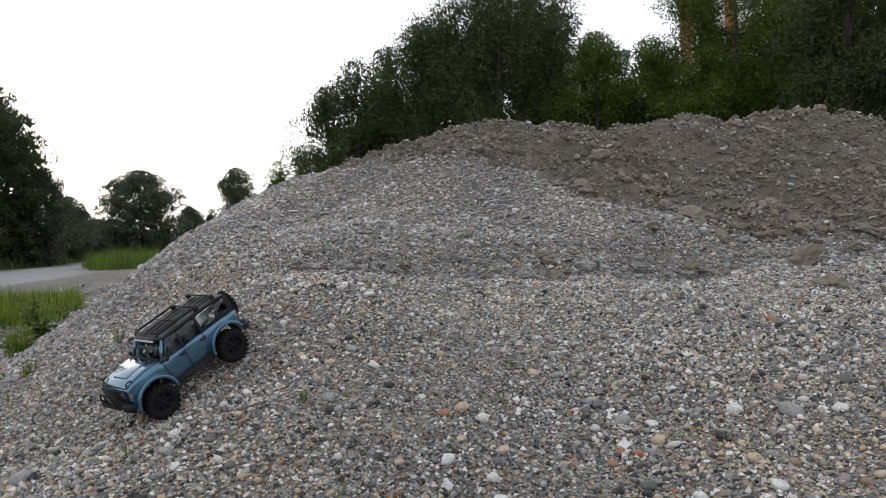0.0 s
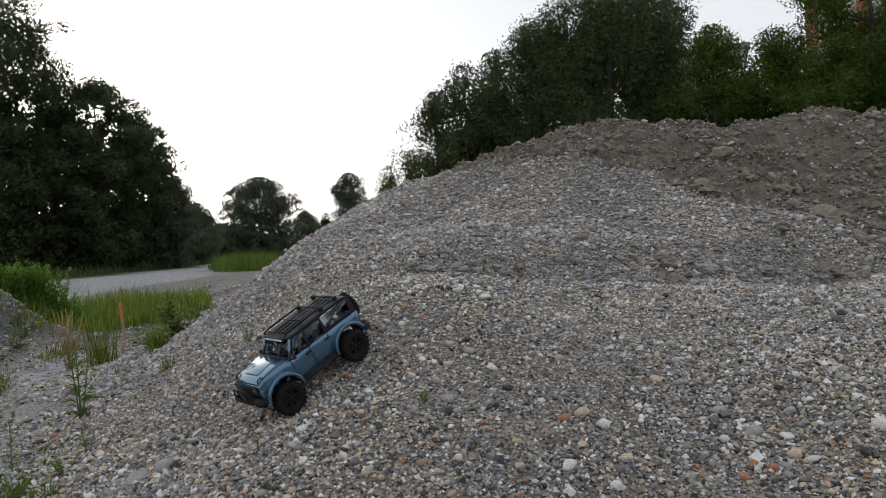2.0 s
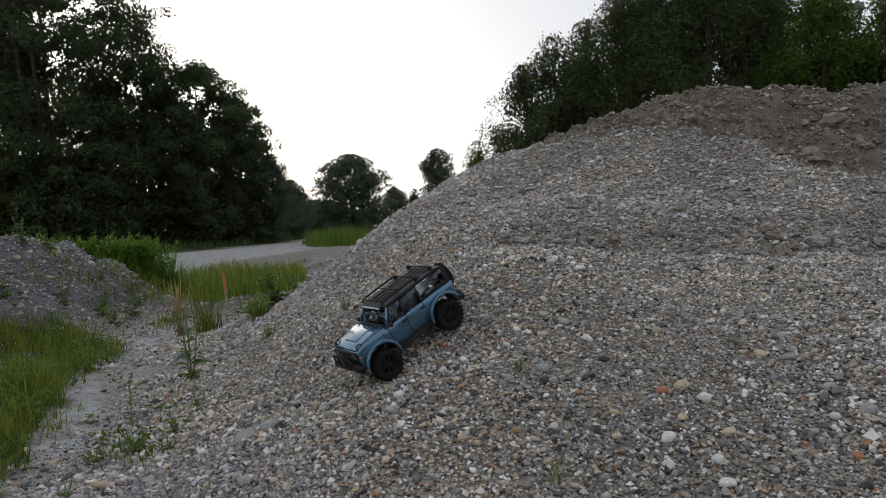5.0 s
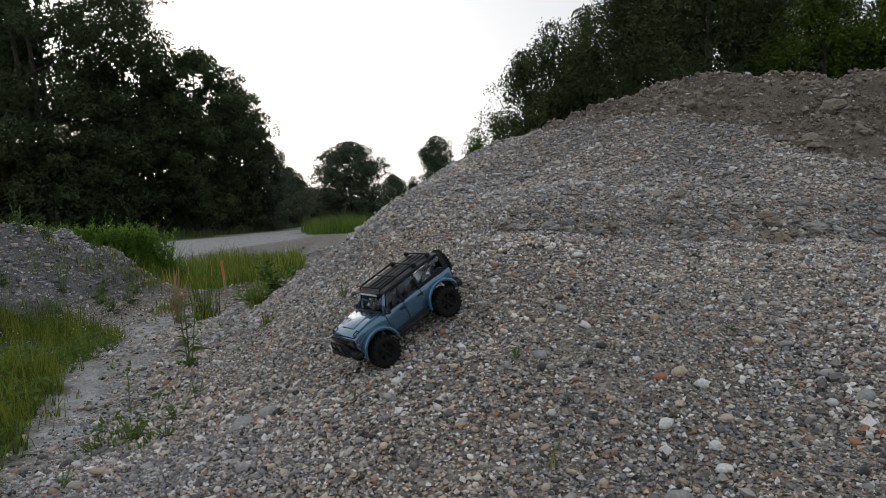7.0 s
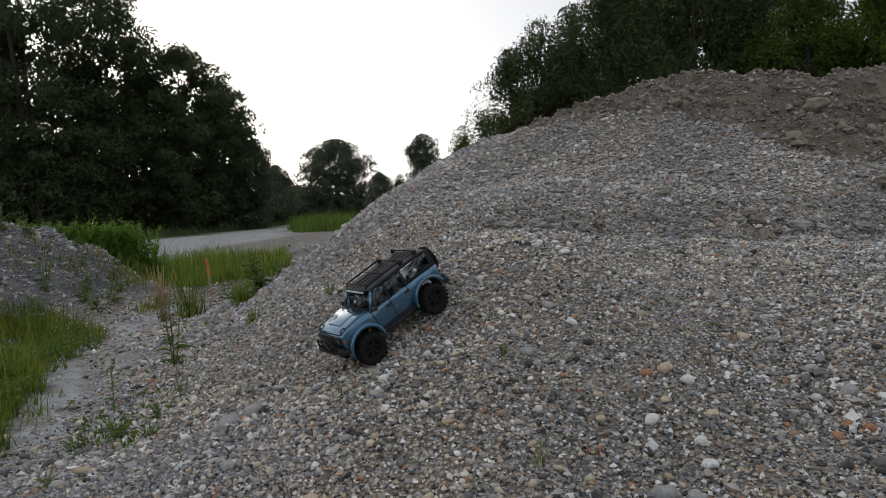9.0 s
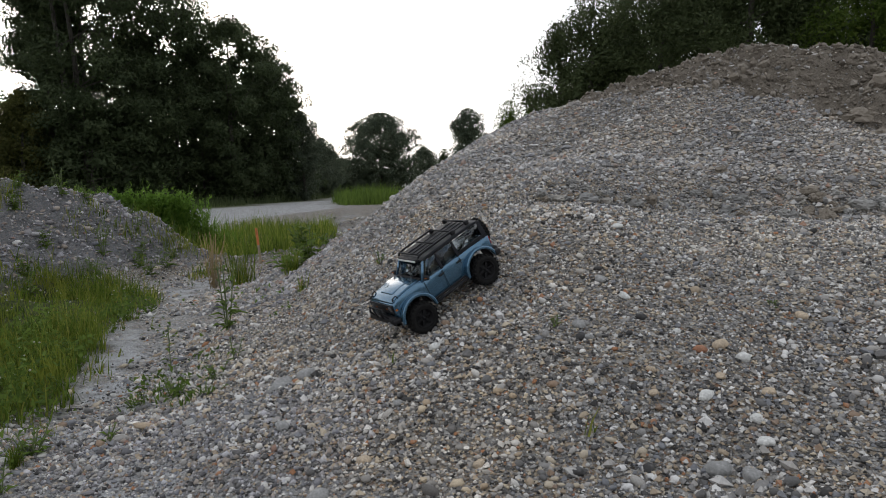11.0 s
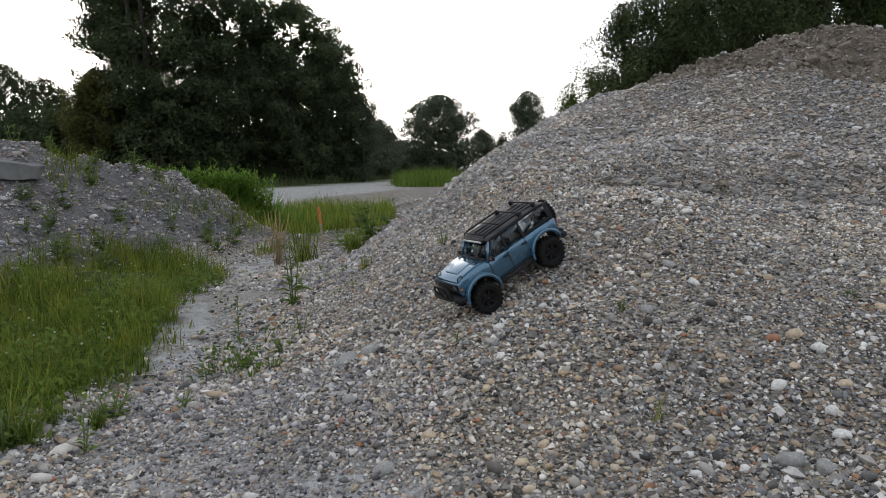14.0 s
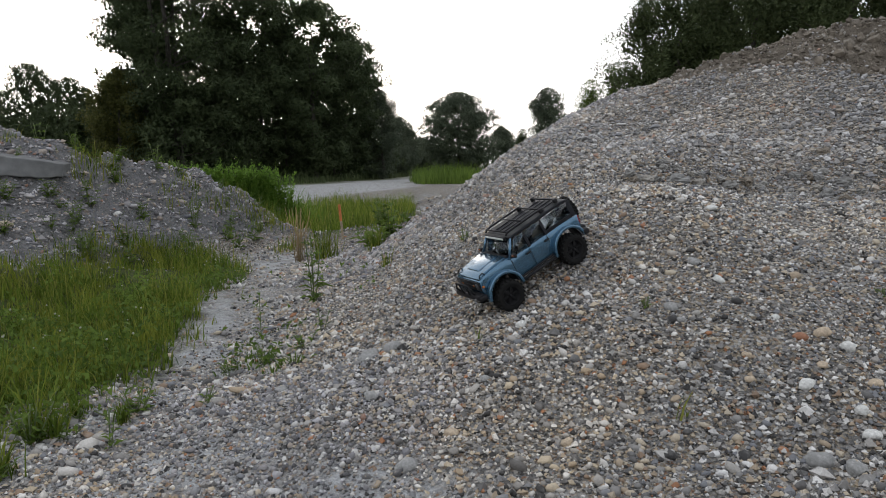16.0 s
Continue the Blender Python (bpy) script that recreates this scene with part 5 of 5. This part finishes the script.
for k, (wx, wy, wt) in enumerate([(-5.10, 5.32, 0.42), (-5.70, 5.50, 0.30), (-5.95, 4.75, 0.22), (-5.44, 4.45, 0.26), (-4.79, 3.80, 0.30), (-4.86, 4.95, 0.22), (-5.78, 5.05, 0.22),
                                  (-5.2, 4.1, 0.24), (-4.7, 5.7, 0.26), (-6.15, 4.55, 0.24), (-4.62, 4.7, 0.3), (-5.3, 3.55, 0.26), (-5.62, 4.9, 0.2),
                                  (-4.95, 4.35, 0.2), (-4.7, 4.15, 0.24), (-5.05, 5.75, 0.24), (-4.55, 5.25, 0.2), (-5.5, 4.1, 0.18), (-5.25, 4.85, 0.22), (-4.85, 5.5, 0.2), (-5.6, 3.8, 0.2), (-5.9, 5.2, 0.2), (-6.3, 5.1, 0.22)]):
    weed("bank_weed", wx, wy, wt, 0.10, 5, 4, "scrubby green weed rooted in the gravel bank", 0.09)
count = 0
while count < 34:
    wx, wy = rng.uniform(-6.7, -4.4), rng.uniform(3.1, 6.6)
    if 0.22 < float(heap_shape(wx, wy)) < 1.05 and float(vnoise(wx, wy, 1.3, 61)) > -0.2:
        weed("bank_weed", wx, wy, rng.uniform(0.1, 0.22), 0.09, 4, 3, "low scrubby weed rooted in the gravel bank", 0.07)
        count += 1


def tuft(x, y, tall, n, label):
    root = thing("grass_tuft", on_ground(x, y), label, "grass tuft", "grass tufts")
    px, py = rng.normal(0, tall * 0.12, n), rng.normal(0, tall * 0.12, n)
    v, f = blades(px + x, py + y, np.full(n, tall), 0.0028, 0.5)
    v = v - np.array([x, y, float(height(x, y)) - 0.01])
    mesh_part("sward", fast_mesh("sward", v, f, M_GRASS, False), root)


tuft(-0.31, 1.88, 0.07, 5, "few thin grass blades among the stones")
tuft(-3.50, 5.10, 0.42, 160, "tall clump of green grass at the track edge")
tuft(-2.62, 4.4, 0.2, 90, "bright green grass clump at the foot of the heap")
tuft(-2.2, 1.45, 0.2, 80, "green grass clump beside the silt track")
tuft(-1.0, 2.2, 0.05, 8, "few thin grass blades among the stones")
tuft(-2.1, 3.6, 0.12, 30, "small grass clump in the gravel")

for wx, wy, wt in [(-2.3, 1.36, 0.15), (-2.05, 1.22, 0.13), (-2.5, 1.5, 0.14), (-2.62, 1.62, 0.16), (-2.2, 1.6, 0.1), (-2.42, 1.72, 0.14), (-2.12, 1.46, 0.09), (-2.02, 1.62, 0.08), (-2.75, 1.5, 0.15), (-2.4, 1.25, 0.14)]:
    tuft(wx, wy, wt, 60, "ragged green grass tuft among the track stones")
    weed("seedling", wx + rng.uniform(-0.08, 0.08), wy + rng.uniform(-0.08, 0.08), wt * 0.7, 0.09, 6, 3, "leafy green weed beside the silt track", 0.05)

# clover heads in the grass
x, y = scatter(-4.6, -2.3, 1.6, 4.6, 170, lambda x, y: turf_at(x, y) * smooth01(0.5 + 1.4 * vnoise(x, y, 2.2, 53)))
k = len(x)
fl = ICO[None] * 0.006 * rng.uniform(0.6, 1.1, (k, 1, 1)) + np.stack([x, y, height(x, y) + rng.uniform(0.12, 0.2, k)], 1)[:, None, :]
tagged(new("clover_flowers", fast_mesh("clover_flowers", fl.reshape(-1, 3), (np.arange(k)[:, None, None] * 12 + ICO_F[None]).reshape(-1, 3), M_FLOWER)), "small white clover heads in the long grass", "flowers", kind="stuff")


# ---- buildings behind the trees ----
M_BRICK = plain("red_render", (0.34, 0.13, 0.085), 0.85, 0, 0.12, 6)
M_RENDER = plain("pale_render", (0.62, 0.62, 0.60), 0.85, 0, 0.06, 4)
M_PANE = plain("dark_window", (0.05, 0.06, 0.07), 0.12, 0, 0.1, 3)
M_ROOFING = plain("green_roofing", (0.16, 0.22, 0.19), 0.7, 0, 0.1, 4)


def apartment_block(bearing, dist, wide, floors, columns, label, pilasters):
    px, py = polar(bearing, dist)
    root = thing("apartment_building", pose(px, py, 0.1, 0, 0, bearing), label, "building")
    tall = floors * 2.9
    part("wall", box(0, 5, tall / 2, wide, 10, tall, 0.05), M_RENDER, root)
    part("roof", box(0, 5, tall + 0.25, wide + 0.8, 10.8, 0.5, 0.05), M_ROOFING, root)
    bay = wide / columns
    for c in range(columns):
        x = -wide / 2 + bay * (c + 0.5)
        if pilasters:
            part("pilaster", box(x - bay / 2 + 0.5, -0.12, tall / 2, 0.9, 0.4, tall, 0.03), M_BRICK, root, "red rendered pilaster")
        for f in range(floors):
            w = part("window", box(x + 0.4, -0.03, f * 2.9 + 1.6, bay * 0.42, 0.14, 1.5, 0.02), M_RENDER, root)
            part("pane", box(x + 0.4, -0.11, f * 2.9 + 1.6, bay * 0.42 - 0.16, 0.06, 1.34, 0), M_PANE, w)
            if f:
                part("balcony", box(x + 0.4, -0.55, f * 2.9 + 0.55, bay * 0.6, 1.0, 0.95, 0.03), M_RENDER, root)


apartment_block(-25.0, 66, 14.5, 7, 4, "pale apartment building with red pilasters behind the trees", True)
apartment_block(-11.2, 72, 9, 6, 3, "pale apartment building with green flat roof behind the trees", False)


# ---- single stones ----
def stone_mesh(seed, lumps=0.34, flat=0.66, fine=2):
    bm = bmesh.new()
    bmesh.ops.create_icosphere(bm, subdivisions=fine, radius=1)
    r = random.Random(seed)
    axes = (r.uniform(0.95, 1.35), r.uniform(0.75, 1.0), r.uniform(flat * 0.8, flat * 1.2))
    off = Vector((r.uniform(-9, 9), r.uniform(-9, 9), r.uniform(-9, 9)))
    for v in bm.verts:
        k = 1 + lumps * noise.noise(v.co * 1.3 + off) + lumps * 0.5 * noise.noise(v.co * 3 + off) + (lumps * 0.4 * noise.noise(v.co * 7 + off) if fine > 2 else 0)
        v.co = Vector((v.co.x * axes[0], v.co.y * axes[1], v.co.z * axes[2])) * k
    me = bpy.data.meshes.new("stone")
    for f in bm.faces:
        f.smooth = fine < 3
    bm.to_mesh(me)
    bm.free()
    return me


def toned(name, color):
    m = plain(name, color, 0.75, 0, 0.2, 3.0, 0, 0.003)
    return m


TONES = {"white": toned("white_stone", (0.60, 0.60, 0.58)), "grey": toned("grey_stone", (0.29, 0.29, 0.285)), "tan": toned("tan_stone", (0.47, 0.38, 0.28)), "rust": toned("rust_stone", (0.32, 0.15, 0.085))}
SPOTS = {
    "white": [(-0.09, 2.32, 0.013), (0.1, 2.26, 0.027), (0.64, 2.28, 0.021), (1.17, 2.16, 0.026), (0.11, 1.99, 0.025), (-0.86, 2.24, 0.021), (0.84, 1.85, 0.025), (1.25, 2.68, 0.019),
              (-0.26, 2.52, 0.024), (-0.01, 2.06, 0.024), (0.9, 2.28, 0.033), (-0.32, 3.05, 0.027), (0.12, 1.90, 0.026)],
    "grey": [(0.59, 2.14, 0.018), (-0.39, 2.32, 0.026), (0.38, 2.56, 0.023), (0.68, 2.39, 0.022), (0.55, 2.3, 0.034), (-0.35, 2.26, 0.018), (-0.96, 1.57, 0.028), (0.01, 1.82, 0.036),
             (0.08, 1.79, 0.028), (-1.46, 2.25, 0.042), (-1.22, 1.85, 0.03), (-1.67, 2.0, 0.025), (-0.88, 1.94, 0.018), (-0.35, 2.62, 0.028), (-1.39, 2.31, 0.04), (1.05, 2.21, 0.036)],
    "tan": [(0.035, 2.30, 0.026), (0.63, 2.19, 0.026), (0.03, 2.14, 0.018), (0.15, 2.11, 0.022), (0.3, 2.56, 0.026), (0.84, 2.0, 0.024), (-0.15, 2.05, 0.018), (-0.16, 2.14, 0.016),
            (-0.58, 1.73, 0.02), (-0.89, 1.71, 0.02)],
    "rust": [(-0.02, 2.26, 0.021), (0.55, 2.12, 0.021), (1.35, 2.99, 0.025), (-0.55, 2.82, 0.015)],
}
SHAPES = [stone_mesh(k) for k in range(9)]


def stone(x, y, r, me, material):
    ob = new("stone", me)
    ob.parent = ground
    ob.matrix_local = on_ground(x, y, rng.uniform(0, 360), rng.normal(0, 14), rng.normal(0, 14), -r * 0.22) @ Matrix.Diagonal((r * 0.88, r * 0.88, r * 0.88, 1))
    return ob


for tone, spots in SPOTS.items():
    shapes = [me.copy() for me in SHAPES]
    for me in shapes:
        me.materials.append(TONES[tone])
    for k, (sx, sy, sr) in enumerate(spots):
        stone(sx, sy, sr, shapes[k % 9], None)
for me in SHAPES:
    me.materials.append(M_STONE)
count = 0
while count < 230:
    sx, sy = rng.uniform(-1.9, 2.1), 1.15 + 2.6 * rng.uniform(0, 1) ** 1.4
    if rng.uniform() < float(bare(sx, sy)) * (0.35 + 0.65 * (sx > -0.4)) and math.hypot(sx + 0.92, sy - 2.56) > 0.3:
        stone(sx, sy, 0.014 * math.exp(rng.normal(0, 0.28)), SHAPES[count % 9], None)
        count += 1
earth_shapes = [stone_mesh(20 + k, 0.6, 0.75, 3) for k in range(5)]
for me in earth_shapes:
    me.materials.append(M_LUMP)
for k in range(60):
    sx = rng.uniform(0.9, 4.2)
    sy = float(np.interp(sx, [0.7, 1.0, 1.4, 2.6, 4.0], [5.05, 4.75, 4.5, 4.0, 3.6])) + rng.uniform(-0.15, 1.1)
    stone(sx, sy, 0.04 * math.exp(rng.normal(0, 0.3)), earth_shapes[k % 5], None).name = "clod"
for sx, sy, sr in [(2.0, 4.0, 0.085), (2.7, 3.75, 0.075), (1.25, 4.3, 0.06), (1.05, 4.72, 0.065), (1.9, 3.55, 0.06), (3.35, 6.35, 0.06), (2.0, 3.2, 0.05), (0.95, 4.82, 0.07), (1.4, 4.05, 0.06)]:
    stone(sx, sy, sr, earth_shapes[int(sx * 10) % 5], None).name = "clod"
for sx, sy, sr in [(-4.62, 5.95, 0.055), (-4.5, 6.2, 0.04), (-4.75, 5.6, 0.04), (-4.9, 5.1, 0.045), (-5.3, 4.6, 0.04), (-5.35, 3.6, 0.06), (-4.4, 6.4, 0.04)]:
    stone(sx, sy, sr, SHAPES[int(-sx * 10) % 9], None)
M_DUSTY = stone_material("dusty_stone", False, 40.0, 0.6, 0.97, 0.65, 0.8)
dusty_shapes = [stone_mesh(40 + k, 0.6, 0.8, 3) for k in range(6)]
for me in dusty_shapes:
    me.materials.append(M_DUSTY)
# stones and clods rolled to the foot of the upper heap
for k in range(175):
    sx = -0.75 + 3.6 * rng.uniform() ** 1.1
    sy = float(foot_line(np.float64(sx))) + rng.normal(0.01, 0.035) + 0.12 * abs(rng.normal()) * (k % 3 == 0)
    me = dusty_shapes[k % 6] if k % 7 else earth_shapes[k % 5]
    stone(sx, sy, 0.0235 * math.exp(np.clip(rng.normal(0, 0.35), -0.7, 0.75)), me, None).name = "stone" if k % 7 else "clod"
